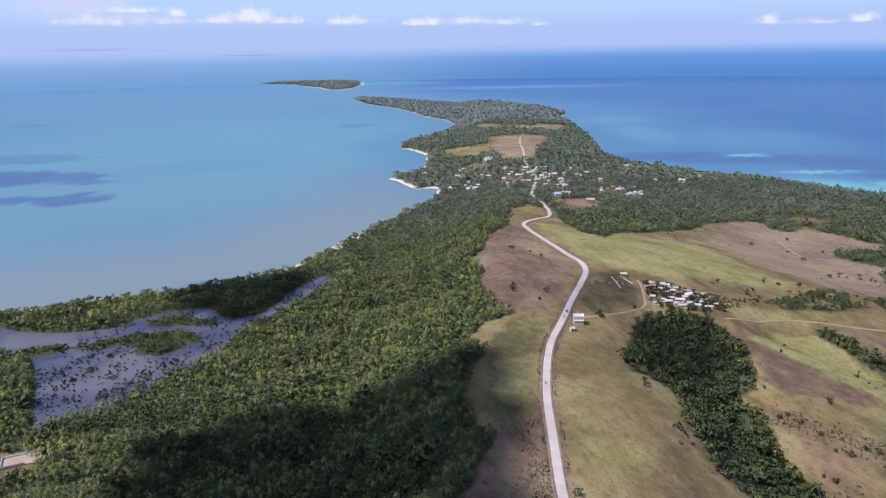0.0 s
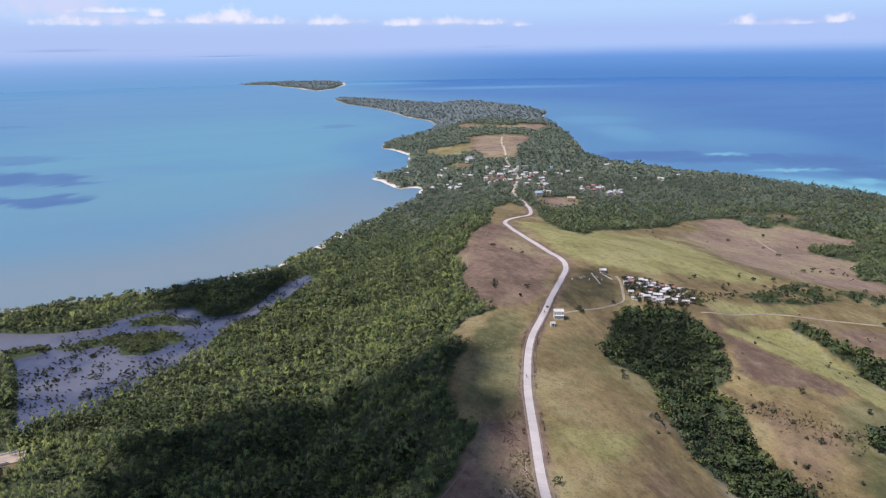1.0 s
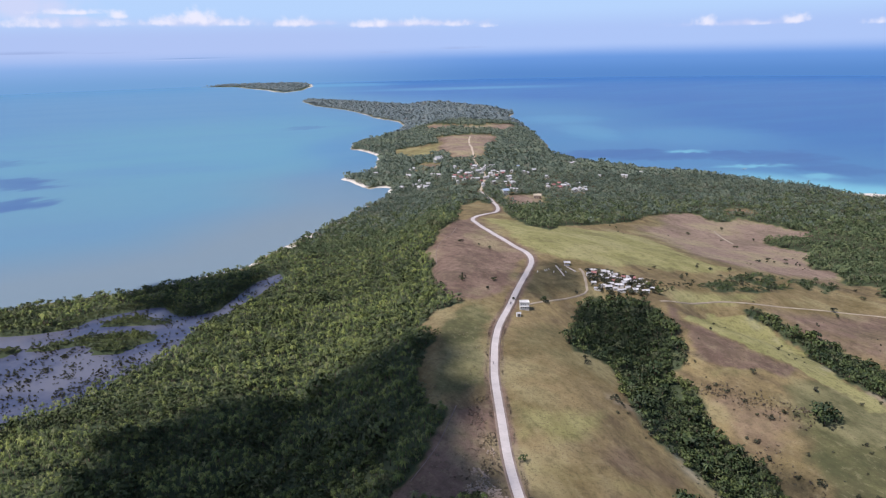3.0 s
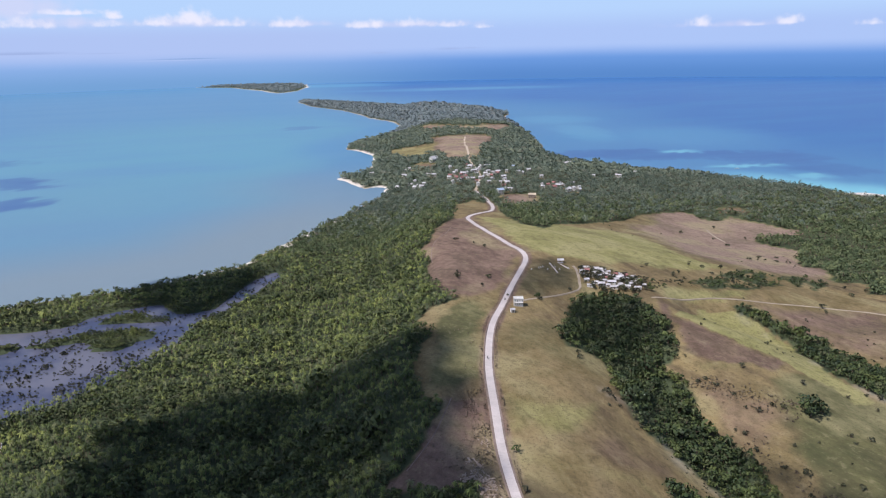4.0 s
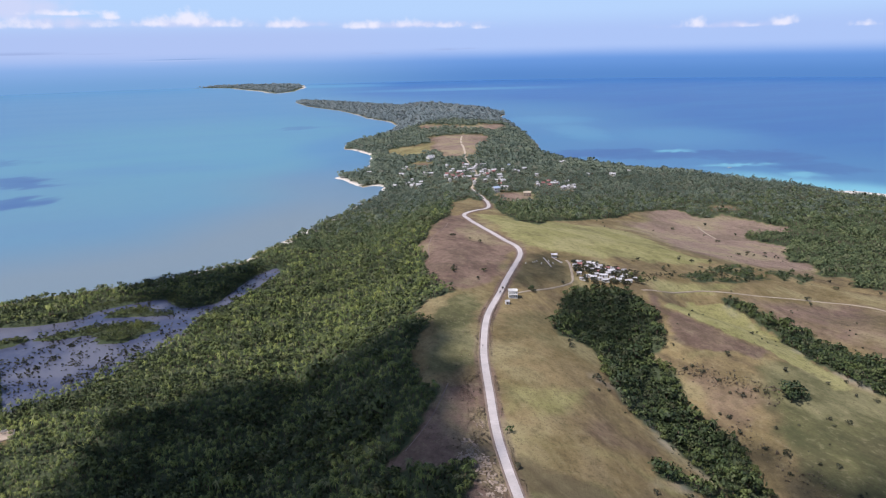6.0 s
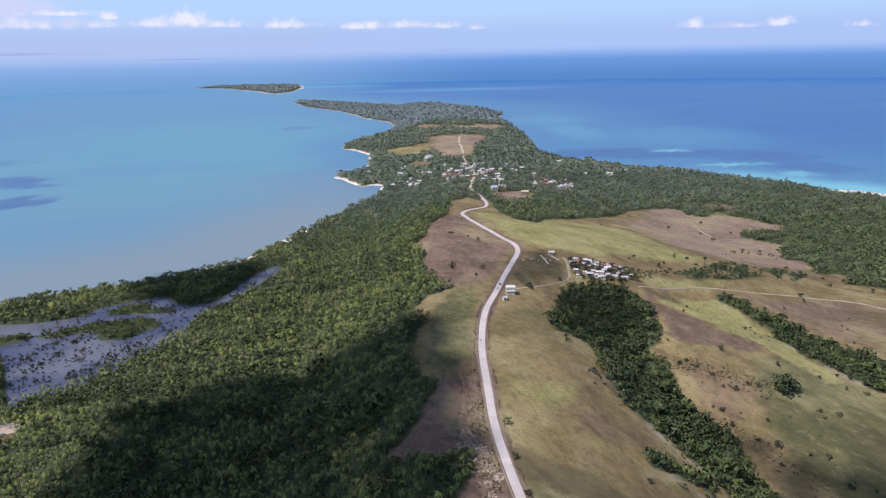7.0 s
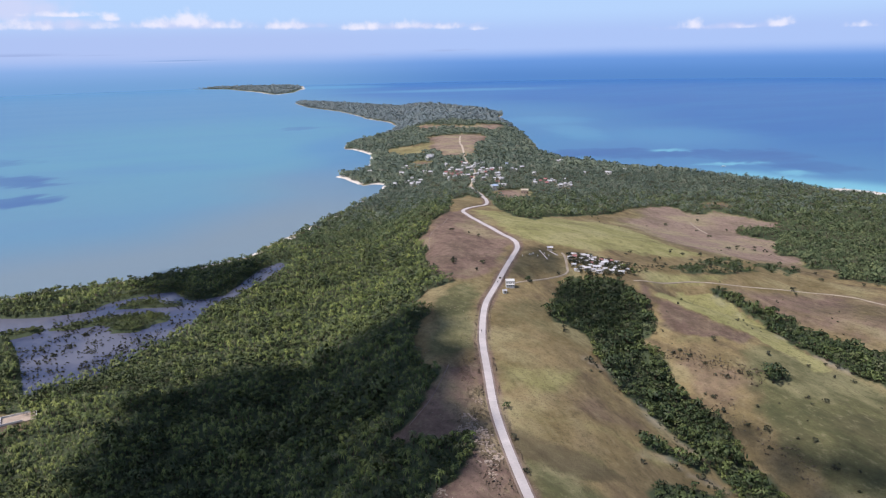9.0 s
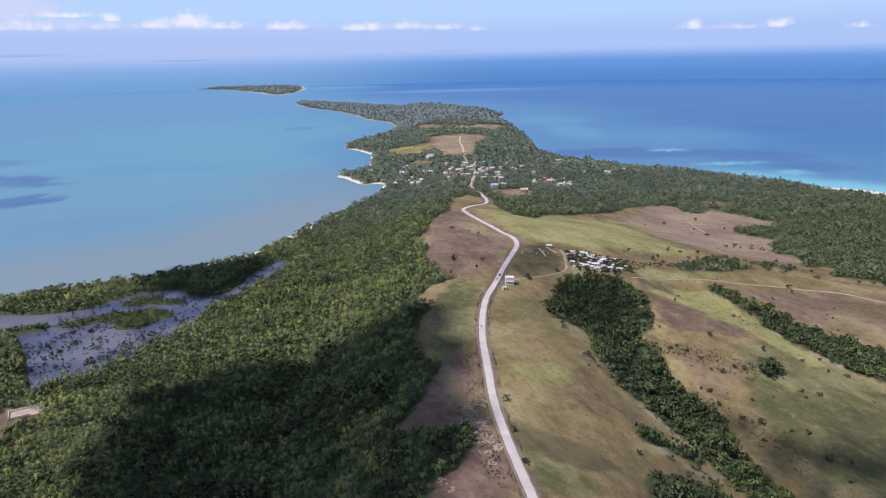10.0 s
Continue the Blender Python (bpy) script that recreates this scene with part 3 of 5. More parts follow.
# ---------------------------------------------------------------- mesh helpers
def shape(name, verts, faces, mats, which=None, smooth_faces=False, attrs=(), normals=None):
    """A mesh from arrays: faces all of three or all of four corners."""
    verts, faces = np.asarray(verts, np.float32), np.asarray(faces, np.int32)
    me = bpy.data.meshes.new(name)
    n, k = faces.shape
    me.vertices.add(len(verts))
    me.vertices.foreach_set("co", verts.ravel())
    me.loops.add(n * k)
    me.loops.foreach_set("vertex_index", faces.ravel())
    me.polygons.add(n)
    me.polygons.foreach_set("loop_start", np.arange(0, n * k, k, dtype=np.int32))
    for m in mats:
        me.materials.append(m)
    if which is not None:
        me.polygons.foreach_set("material_index", np.asarray(which, np.int32))
    me.polygons.foreach_set("use_smooth", np.full(n, smooth_faces))
    for key, kind, values in attrs:
        a = me.attributes.new(key, kind, "POINT")
        a.data.foreach_set("value" if kind == "FLOAT" else "color", np.asarray(values, np.float32).ravel())
    me.update()
    me.validate()
    if normals is not None:  # the soft roundness of a crown, shared by its leaves
        a = me.attributes.new("custom_normal", "FLOAT_VECTOR", "POINT")
        a.data.foreach_set("vector", np.asarray(normals, np.float32).ravel())
        me.update()
    return me


def part(name, data, mat, parent, label=""):
    """One mesh object under a thing or a part; data is a bmesh or a mesh."""
    if isinstance(data, bmesh.types.BMesh):
        me = bpy.data.meshes.new(name)
        data.to_mesh(me)
        data.free()
        me.materials.append(mat)
    else:
        me = data
    ob = new(name, me)
    ob.parent = parent
    return tagged(ob, label)


def box(bm, x0, y0, z0, x1, y1, z1, bevel=0.0):
    made = bmesh.ops.create_cube(bm, size=1, matrix=Matrix.Translation(((x0 + x1) / 2, (y0 + y1) / 2, (z0 + z1) / 2)) @ Matrix.Diagonal((x1 - x0, y1 - y0, z1 - z0, 1)))
    if bevel:
        edges = list({e for v in made["verts"] for e in v.link_edges})
        bmesh.ops.bevel(bm, geom=edges, offset=bevel, segments=1, affect="EDGES")
    return bm


def cyl(bm, r0, r1, a, b, sides=8):
    a, b = Vector(a), Vector(b)
    m = Matrix.Translation((a + b) / 2) @ (b - a).to_track_quat("Z", "Y").to_matrix().to_4x4()
    bmesh.ops.create_cone(bm, cap_ends=True, segments=sides, radius1=r0, radius2=r1, depth=(b - a).length, matrix=m)
    return bm


def along(line, step):
    """Places every step metres along a rounded line."""
    p = np.array(line, float)
    for _ in range(3):
        p = np.concatenate([p[:1], np.stack([0.75 * p[:-1] + 0.25 * p[1:], 0.25 * p[:-1] + 0.75 * p[1:]], 1).reshape(-1, 2), p[-1:]])
    s = np.concatenate([[0], np.cumsum(np.hypot(*np.diff(p, axis=0).T))])
    t = np.linspace(0, s[-1], int(s[-1] / step) + 1)
    return np.stack([np.interp(t, s, p[:, 0]), np.interp(t, s, p[:, 1])], 1)


def sides_of(p):
    d = np.gradient(p, axis=0)
    d /= np.hypot(*d.T)[:, None]
    return np.stack([d[:, 1], -d[:, 0]], 1)


# ---------------------------------------------------------------- ground, sea, horizon
def spaced(*runs):
    return np.unique(np.concatenate([np.arange(a, b, s, dtype=float) for a, b, s in runs] + [np.array([4890.0])]))


gx = spaced((-4890, -1400, 500), (-1400, -430, 24), (-430, -40, 5), (-40, 280, 3), (280, 480, 5), (480, 760, 9), (760, 1700, 60), (1700, 4890, 500))
gy = spaced((-4890, -900, 500), (-900, -60, 60), (-60, 120, 12), (120, 480, 3), (480, 720, 5), (720, 1240, 8), (1240, 3240, 22), (3240, 3640, 80), (3640, 4860, 25))
X, Y = np.meshgrid(gx, gy)
Z = terrain(X, Y)
road_line = along(ROAD, 2.0)
near_road = away([tuple(q) for q in road_line[::4]], X, Y)
cut = smooth(9, 3.2, near_road)
Z = Z - 0.25 * cut
U, V = rugged(X, Y, 5.0)
dry = np.zeros(X.shape)
DRY_SHARE = (1.0, 1.0, 0.75, 0.85, 0.62, 0.5, 0.3, 0.3, 0.2, 0.5)
for poly in DRY:
    dry = np.maximum(dry, soft_inside(poly, U, V, 38 if poly is DRY[3] else 4 if poly in (DRY[2], DRY[8]) else 8 if poly is DRY[9] else 14) * DRY_SHARE[DRY.index(poly)])
fresh = np.zeros(X.shape)
for poly in FRESH + CLEARINGS[-1:]:
    fresh = np.maximum(fresh, (0.6 if poly in FRESH[4:] + CLEARINGS[-1:] else 0.75 if poly is FRESH[3] else 1.15 if poly is FRESH[1] else 1.0) * soft_inside(poly, U, V, 2.5 if poly is FRESH[1] else 9))
for poly in CLEARINGS[:-1]:
    dry = np.maximum(dry, 0.75 * soft_inside(poly, U, V, 10))
dry = np.maximum(dry, 0.8 * smooth(8, 3, near_road))
sward = np.zeros(X.shape)
for poly in SWARD + DRY[8:9]:
    sward = np.maximum(sward, soft_inside(poly, U, V, 3 if poly is DRY[8] else 9) * (0.6 if poly is SWARD[1] else 0.5 if poly is SWARD[-1] else 0.7 if poly is DRY[8] else 1.0))
fallow = np.zeros(X.shape)
for poly, share, rim in ((DRY[8], 0.85, 2.5), (SWARD[1], 0.55, 6), (DRY[2], 0.4, 3), (DRY[9], 0.4, 6)):
    fallow = np.maximum(fallow, share * soft_inside(poly, *rugged(X, Y, 2.5), rim))
for poly in (DRY[3], DRY[4], *CLEARINGS[:4]):
    fresh = np.maximum(fresh, (0.55 if poly is DRY[4] else 1.0) * soft_inside(poly, U, V, 30))
floor_mask = np.maximum(wooded(X, Y), (inside(LAGOON, X, Y) | (away(LAGOON, X, Y, True) < 16)) & (shore(X, Y) > 6)).astype(float)
D = shore(X, Y)
open_beach = smooth(0.2, 0.8, waves(X, Y, 170, 8) + 0.9 * smooth(940, 1020, Y) * smooth(1600, 1400, Y) * (X < 60) + 1.5 * (Y > 3300) * (X > -800) + 1.2 * (X > 590) * (X < 680)
                    + 0.45 * (Y > 1600) * (X < 60) * (Y < 2300) - 0.8 * (Y > 2300) * (Y < 3300) - 1.0 * (X > 250) * (Y > 1000) * (Y < 3300))
sand = smooth(11, 4, D) * smooth(-12, -2, D) * open_beach
for line in BANKS:
    sand = np.maximum(sand, 0.2 * smooth(4.5, 1.0, away(line, *rugged(X, Y, 2.5))) * smooth(-0.5, 0.5, waves(X, Y, 18, 31)))
for bx, by, br in BARE_SHORE:
    sand = np.maximum(sand, smooth(br + 4, br - 3, np.hypot(X - bx, Y - by)) * smooth(18 if br < 25 else 42, 12 if br < 25 else 30, D))
spit = np.hypot(X + 55, Y - 1075) < 48
sand = np.maximum(sand, smooth(14, 5, D) * spit)
bed = smooth(0, -1, D)
n, m = X.shape
idx = np.arange(n * m).reshape(n, m)
quads = np.stack([idx[:-1, :-1], idx[:-1, 1:], idx[1:, 1:], idx[1:, :-1]], -1).reshape(-1, 4)
cover_rgba = np.stack([dry * (1 - floor_mask), fresh, floor_mask, np.maximum(sand, bed)], -1)
ground = new("ground", shape("ground", np.stack([X, Y, Z], -1).reshape(-1, 3), quads, [ground_mat], smooth_faces=True, attrs=[("cover", "FLOAT_COLOR", cover_rgba), ("sward", "FLOAT", sward), ("fallow", "FLOAT", fallow)]))
tagged(ground, "hilly coastal land with olive grass, dry brown fields and sandy shores", "ground", kind="structure")

sx = spaced((-4890, -1500, 200), (-1500, -950, 40), (-950, 1000, 12), (1000, 2400, 100), (2400, 4890, 300))
sy = spaced((-4890, 0, 500), (0, 400, 60), (400, 1700, 12), (1700, 3300, 25), (3300, 4860, 60))
A, B = np.meshgrid(sx, sy)
D = shore(A, B)
west_side = smooth(150, -250, A - np.interp(B, [0, 1000, 2000, 3000, 4900], [100, 100, 150, 0, -700]))
silt = smooth(-260, -20, D) * west_side * smooth(1400, 700, B) * 0.85 + 0.25 * west_side * smooth(1500, 700, B)
# ellipses where the water colour is darker
dark_water = np.zeros(A.shape)
for cx, cy, rx, ry, amount in ((-850, 1395, 150, 75, 0.6), (-770, 1160, 150, 95, 0.9), (-640, 1165, 75, 60, 0.75), (-575, 1122, 60, 24, 0.75), (-600, 985, 70, 34, 0.8), (-530, 982, 50, 50, 0.9),
                               (-234, 1925, 60, 60, 0.55), (-1210, 2090, 90, 60, 0.45), (-1250, 1720, 90, 40, 0.4), (-1950, 3450, 160, 90, 0.4), (420, 1285, 130, 60, 0.75), (500, 1225, 110, 50, 0.7),
                               (600, 1225, 130, 55, 0.75), (690, 1180, 110, 90, 0.7), (720, 1050, 70, 90, 0.6)):
    u, v = rugged(A, B, 16.0)
    dark_water = np.maximum(dark_water, amount * smooth(1.3, 0.6, np.hypot((u - cx) / rx, (v - cy) / ry)))
clear = smooth(-105, -20, D) * smooth(480, 600, A) * smooth(1130, 1000, B) * 0.9
for cx, cy, rx, ry, amount in ((562, 1277, 36, 18, 0.75), (600, 1095, 60, 13, 0.8), (648, 985, 34, 26, 0.7), (480, 1640, 60, 170, 0.22), (-280, 4400, 320, 160, 0.3), (400, 3700, 520, 130, 0.3), (480, 1960, 120, 120, 0.2), (700, 1500, 160, 200, 0.15)):
    u, v = rugged(A, B, 10.0)
    clear = np.maximum(clear, amount * smooth(1.5, 0.4, np.hypot((u - cx) / rx, (v - cy) / ry)))
dark_water = dark_water * (1 - 0.8 * smooth(0.3, 0.7, clear))
u, v = rugged(A, B, 40.0)
shoal = smooth(1.25, 0.35, np.hypot((u + 430) / 720, (v - 1500) / 900)) * west_side * smooth(-40, -160, D)
deep_mask = (1 - west_side) * (0.3 + 0.7 * smooth(-40, -650, D))
n, m = A.shape
idx = np.arange(n * m).reshape(n, m)
quads = np.stack([idx[:-1, :-1], idx[:-1, 1:], idx[1:, 1:], idx[1:, :-1]], -1).reshape(-1, 4)
sea = new("water", shape("sea", np.stack([A, B, 0 * A], -1).reshape(-1, 3), quads, [sea_mat], smooth_faces=True,
                         attrs=[("bottom", "FLOAT_COLOR", np.stack([silt, dark_water, deep_mask, clear], -1)), ("shoal", "FLOAT", shoal)]))
tagged(sea, "calm sea, turquoise in the shallows and deep blue farther out", "sea", kind="structure")

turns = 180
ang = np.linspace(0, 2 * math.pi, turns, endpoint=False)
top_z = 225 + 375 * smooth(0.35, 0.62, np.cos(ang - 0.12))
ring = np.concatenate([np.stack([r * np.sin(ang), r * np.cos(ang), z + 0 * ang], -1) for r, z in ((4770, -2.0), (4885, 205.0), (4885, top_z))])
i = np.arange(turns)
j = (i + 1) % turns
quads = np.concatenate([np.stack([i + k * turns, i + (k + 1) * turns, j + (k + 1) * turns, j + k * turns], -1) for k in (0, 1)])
tagged(new("backdrop", shape("backdrop", ring, quads, [backdrop_mat], smooth_faces=True)), "glowing backdrop of far sea, painted haze and white clouds along the horizon", "backdrop", kind="structure")

bm = bmesh.new()
edge = along(LAGOON + LAGOON[:1], 4.0)[:-1]
edge = edge - sides_of(edge) * (10.0 if sum(p[0] * (q[1]) - q[0] * p[1] for p, q in zip(LAGOON, LAGOON[1:] + LAGOON[:1])) < 0 else -10.0)
eu, ev = edge.T
face = bm.faces.new([bm.verts.new((x, y, 0.45)) for x, y in zip(eu, ev)])
bmesh.ops.triangulate(bm, faces=[face])
if face.is_valid and face.normal.z < 0:
    bmesh.ops.reverse_faces(bm, faces=bm.faces)
me = bpy.data.meshes.new("lagoon")
bm.to_mesh(me)
bm.free()
me.materials.append(pond_mat)
tagged(new("water", me), "still shallow lagoon with grey violet water between woods", "lagoon", kind="structure")


def ribbon(name, line, half, rise, mat, step=2.0, parent=None, label="", category="", kind="structure", skew=0.0):
    """A strip that lies on the ground, with turned-down edges."""
    p = along(line, step)
    s = sides_of(p)
    cols = []
    for off, down in ((-half - 0.3, -0.6), (-half, 0), (0, 0.04), (half, 0), (half + 0.3, -0.6)):
        q = p + s * (off + skew)
        cols.append(np.stack([q[:, 0], q[:, 1], terrain(p[:, 0] + s[:, 0] * skew, p[:, 1] + s[:, 1] * skew) + rise + down], -1))
    v = np.stack(cols, 1)
    k, w = v.shape[:2]
    idx = np.arange(k * w).reshape(k, w)
    quads = np.stack([idx[:-1, :-1], idx[:-1, 1:], idx[1:, 1:], idx[1:, :-1]], -1).reshape(-1, 4)
    ob = new(name, shape(name, v.reshape(-1, 3), quads, [mat]))
    ob.parent = parent
    return tagged(ob, label, category, kind=kind)


road = ribbon("road", ROAD, 2.7, 0.02, gravel, label="narrow grey concrete road with gravel shoulders along a ridge", category="road")
ribbon("kerb", ROAD, 0.2, 0.2, gravel, parent=road, skew=-2.35, kind="")
ribbon("road", HILL_ROAD, 1.7, 0.15, pale_dirt, 6.0, label="pale dirt road through the village and up a hill", category="road")
for line, label in zip(TRACKS, ("pale dirt track running across dry fields", "dirt path from the road to the hillside houses", "faint trail below a wood's edge", "pale footpath on the dry upper field", "faint footpath across a brown slope")):
    ribbon("track", line, 0.9 if label[0] != "f" else 0.22, 0.12, dirt_track if label[0] != "f" else gravel, 4.0, label=label, category="track")

# ---------------------------------------------------------------- trees
rng = np.random.RandomState(7)


def joined(pieces):
    """Arrays of several pieces as one: corners, triangles, material numbers, normals."""
    verts, tris, which, normals, base = [], [], [], [], 0
    for v, t, w, *nrm in pieces:
        verts.append(v)
        tris.append(np.asarray(t) + base)
        which.append(np.full(len(t), w))
        nrm = nrm[0] if nrm else v - v.mean(axis=0)
        normals.append(nrm / np.maximum(np.linalg.norm(nrm, axis=1), 1e-6)[:, None])
        base += len(v)
    return np.concatenate(verts), np.concatenate(tris), np.concatenate(which), np.concatenate(normals)


def stem(a, b, r0, r1, sides=5):
    a, b = np.array(a, float), np.array(b, float)
    d = (b - a) / np.linalg.norm(b - a)
    e = np.cross(d, (0.3, 1, 0.2))
    e /= np.linalg.norm(e)
    f = np.cross(d, e)
    ang = np.arange(sides) * 2 * math.pi / sides
    ring = np.cos(ang)[:, None] * e + np.sin(ang)[:, None] * f
    v = np.concatenate([a + ring * r0, b + ring * r1])
    i = np.arange(sides)
    j = (i + 1) % sides
    return v, np.concatenate([np.stack([i, j, j + sides], -1), np.stack([i, j + sides, i + sides], -1)])


def palm_shape(rng, fronds, joints, height=6.0, slim=0.21):
    """A coconut palm: leaning trunk and arching folded fronds, the oldest hanging."""
    lean = rng.normal(0, 0.5, 2)
    top = np.array([lean[0], lean[1], height])
    mid = np.array([lean[0] * 0.35, lean[1] * 0.35, height * 0.55])
    pieces = [(*stem((0, 0, -0.5), mid, 0.17, 0.12, 3), 1), (*stem(mid, top, 0.12, 0.09, 3), 1)]
    for k in range(fronds):
        a = k * 2.399 + rng.uniform(-0.3, 0.3)
        rise = 1.15 - 1.75 * (k / fronds) + rng.uniform(-0.15, 0.15)
        length = rng.uniform(1.6, 2.5)
        out = np.array([math.cos(a), math.sin(a), 0])
        side = np.array([-math.sin(a), math.cos(a), 0])
        s = np.linspace(0, 1, joints + 1)
        spine = top + out * (length * s * (1 - 0.22 * s))[:, None] + np.array([0, 0, 1]) * (length * (rise * s - (0.65 + 0.45 * rise) * s * s))[:, None]
        wide = slim * np.sin(math.pi * np.clip(s * 0.9 + 0.1, 0, 1)) ** 0.7 + 0.02
        drop = np.array([0, 0, -0.6])
        left = spine + (side + drop)[None] * wide[:, None]
        right = spine + (-side + drop)[None] * wide[:, None]
        v = np.concatenate([spine, left, right])
        bend = np.array([0, 0, 0.75]) + out * 0.35
        nrm = np.concatenate([np.tile(bend, (joints + 1, 1)), np.tile(bend + side * 0.55, (joints + 1, 1)), np.tile(bend - side * 0.55, (joints + 1, 1))])
        nrm = nrm + (v - top) * 0.2
        n = joints + 1
        t = []
        for q in range(joints):
            t += [(q, q + 1, n + q + 1), (q, n + q + 1, n + q), (q + 1, q, 2 * n + q), (q + 1, 2 * n + q, 2 * n + q + 1)]
        pieces.append((v, np.array(t), 0, nrm))
    return joined(pieces)


def broad_shape(rng, clumps, radius=2.6, height=5.6, leaf=0.95, limbs=4, ruffle=0.45, lift=0.0, round_off=0.85, up=0.0):
    """A broadleaf tree: tapered trunk, limbs and an uneven crown of leaf clumps in several lobes."""
    fork = np.array([rng.normal(0, 0.2), rng.normal(0, 0.2), height * 0.36])
    pieces = [(*stem((0, 0, -0.5), fork, 0.22, 0.14, 3), 1)]
    lobes = []
    for k in range(limbs):
        a = k * 2 * math.pi / limbs + rng.uniform(-0.8, 0.8)
        out = radius * rng.uniform(0.3, 0.85)
        c = np.array([math.cos(a) * out, math.sin(a) * out, height * rng.uniform(0.45, 0.9)])
        lobes.append((c, radius * rng.uniform(0.32, 0.66)))
        if clumps > 30:
            pieces.append((*stem(fork, c, 0.10, 0.04, 3), 1))
    lobes.append((np.array([rng.normal(0, 0.3), rng.normal(0, 0.3), height * rng.uniform(0.75, 0.95)]), radius * 0.55))
    heart = np.array([0, 0, height * 0.55])
    for k in range(clumps):
        c, r = lobes[k % len(lobes)]
        d = rng.normal(0, 1, 3)
        d /= np.linalg.norm(d)
        d[2] = abs(d[2]) if rng.rand() < 0.75 else d[2]
        p = c + d * r * np.array([1, 1, 0.75]) * rng.uniform(0.75, 1.1)
        e = rng.normal(0, 1, 3)
        nrm = d + ruffle * rng.normal(0, 1, 3) + np.array([0, 0, lift])
        nrm /= np.linalg.norm(nrm)
        e = np.cross(nrm, e)
        e /= np.linalg.norm(e)
        f = np.cross(nrm, e)
        size = leaf * rng.uniform(0.6, 1.25)
        v = np.stack([p + e * size * 0.62, p + f * size * 0.5 + nrm * 0.12, p - e * size * 0.62, p - f * size * 0.5 - nrm * 0.2])
        soft = round_off * (d + 0.7 * (v - heart) / radius) + (1 - round_off) * 1.6 * nrm + np.array([0, 0, up])
        pieces.append((v, np.array([(0, 1, 2), (0, 2, 3)]), 0, soft))
    return joined(pieces)


def bush_shape(rng, clumps, radius=1.2, height=1.3):
    return broad_shape(rng, clumps, radius, height, 0.62, 3)


def grove(name, shapes, leaf, spots, label, category="trees"):
    """A stand that nobody could count, as one sheet of many trees. spots: x, y, z, size, which."""
    verts, tris, which, tint, normals, base = [], [], [], [], [], 0
    kinds = spots[:, 4].astype(int)
    for k, (v, t, w, nrm) in enumerate(shapes):
        s = spots[kinds == k]
        if not len(s):
            continue
        a = rng.uniform(0, 2 * math.pi, len(s))
        c, d = np.cos(a), np.sin(a)
        sq = rng.uniform(0.85, 1.25, len(s))
        px = (v[None, :, 0] * c[:, None] - v[None, :, 1] * d[:, None]) * s[:, 3:4] + s[:, 0:1]
        py = (v[None, :, 0] * d[:, None] + v[None, :, 1] * c[:, None]) * s[:, 3:4] + s[:, 1:2]
        pz = v[None, :, 2] * (s[:, 3] * sq)[:, None] + s[:, 2:3]
        verts.append(np.stack([px, py, pz], -1).reshape(-1, 3))
        nx = nrm[None, :, 0] * c[:, None] - nrm[None, :, 1] * d[:, None]
        ny = nrm[None, :, 0] * d[:, None] + nrm[None, :, 1] * c[:, None]
        normals.append(np.stack([nx, ny, np.broadcast_to(nrm[None, :, 2], nx.shape)], -1).reshape(-1, 3))
        tris.append((t[None] + (np.arange(len(s)) * len(v))[:, None, None]).reshape(-1, 3) + base)
        which.append(np.tile(w, len(s)))
        tint.append(np.repeat(rng.rand(len(s)), len(v)))
        base += len(v) * len(s)
    me = shape(name, np.concatenate(verts), np.concatenate(tris), [leaf, bark], np.concatenate(which), True, [("tint", "FLOAT", np.concatenate(tint))], np.concatenate(normals))
    return tagged(new(name, me), label, category, kind="stuff")


def scatter(x0, y0, x1, y1, gap, keep):
    """Uneven places about gap metres apart for which keep holds."""
    a, b = np.meshgrid(np.arange(x0, x1, gap), np.arange(y0, y1, gap))
    a, b = a.ravel() + rng.uniform(-0.55, 0.55, a.size) * gap, b.ravel() + rng.uniform(-0.55, 0.55, b.size) * gap
    k = keep(a, b)
    return a[k], b[k]


def spots_of(x, y, low, high, share):
    """Sizes and kinds for places; share: how many of each kind."""
    k = rng.choice(len(share), len(x), p=np.array(share) / sum(share))
    s = low + (high - low) * rng.beta(1.6, 3.2, len(x)) * np.where(rng.rand(len(x)) < 0.07, 1.7, 1.0)
    s = s * (1 + 0.25 * smooth(32, 6, shore(x, y)) * (np.asarray(y) < 1300) * (np.asarray(y) > 640))
    s = s * np.clip(1 + 0.32 * waves(x, y, 17, 81) + 0.18 * waves(x, y, 45, 82), 0.6, 1.7)
    return np.stack([x, y, np.maximum(terrain(x, y), 0.2), s, k], -1)


def in_view(x, y, margin=30):
    """The fan that the flight looks over, with some room."""
    return (np.abs(x - 20 - 0.07 * (y + 70)) < 0.70 * (y + 70) + margin) & (y > 100)


def palmy(x, y):
    """Palms grow in stands."""
    return 0.7 * waves(x, y, 110, 21) + 0.9 * waves(x, y, 42, 22) + 0.5 * waves(x, y, 18, 23)


near_palms = [palm_shape(rng, 13, 2, h) for h in (3.2, 4.2, 5.2)]
mid_palms = [palm_shape(rng, 9, 2, h, 0.3) for h in (3.6, 4.8)]
far_palms = [palm_shape(rng, 8, 1, h, 0.36) for h in (3.6, 4.8)]
near_broad = [broad_shape(rng, 46, r, h, 0.70, n, 0.5, 0.0, 0.75, 0.25) for r, h, n in ((1.6, 2.4, 4), (1.9, 3.0, 5), (1.5, 3.6, 3), (2.3, 3.3, 6), (1.3, 2.0, 3))]
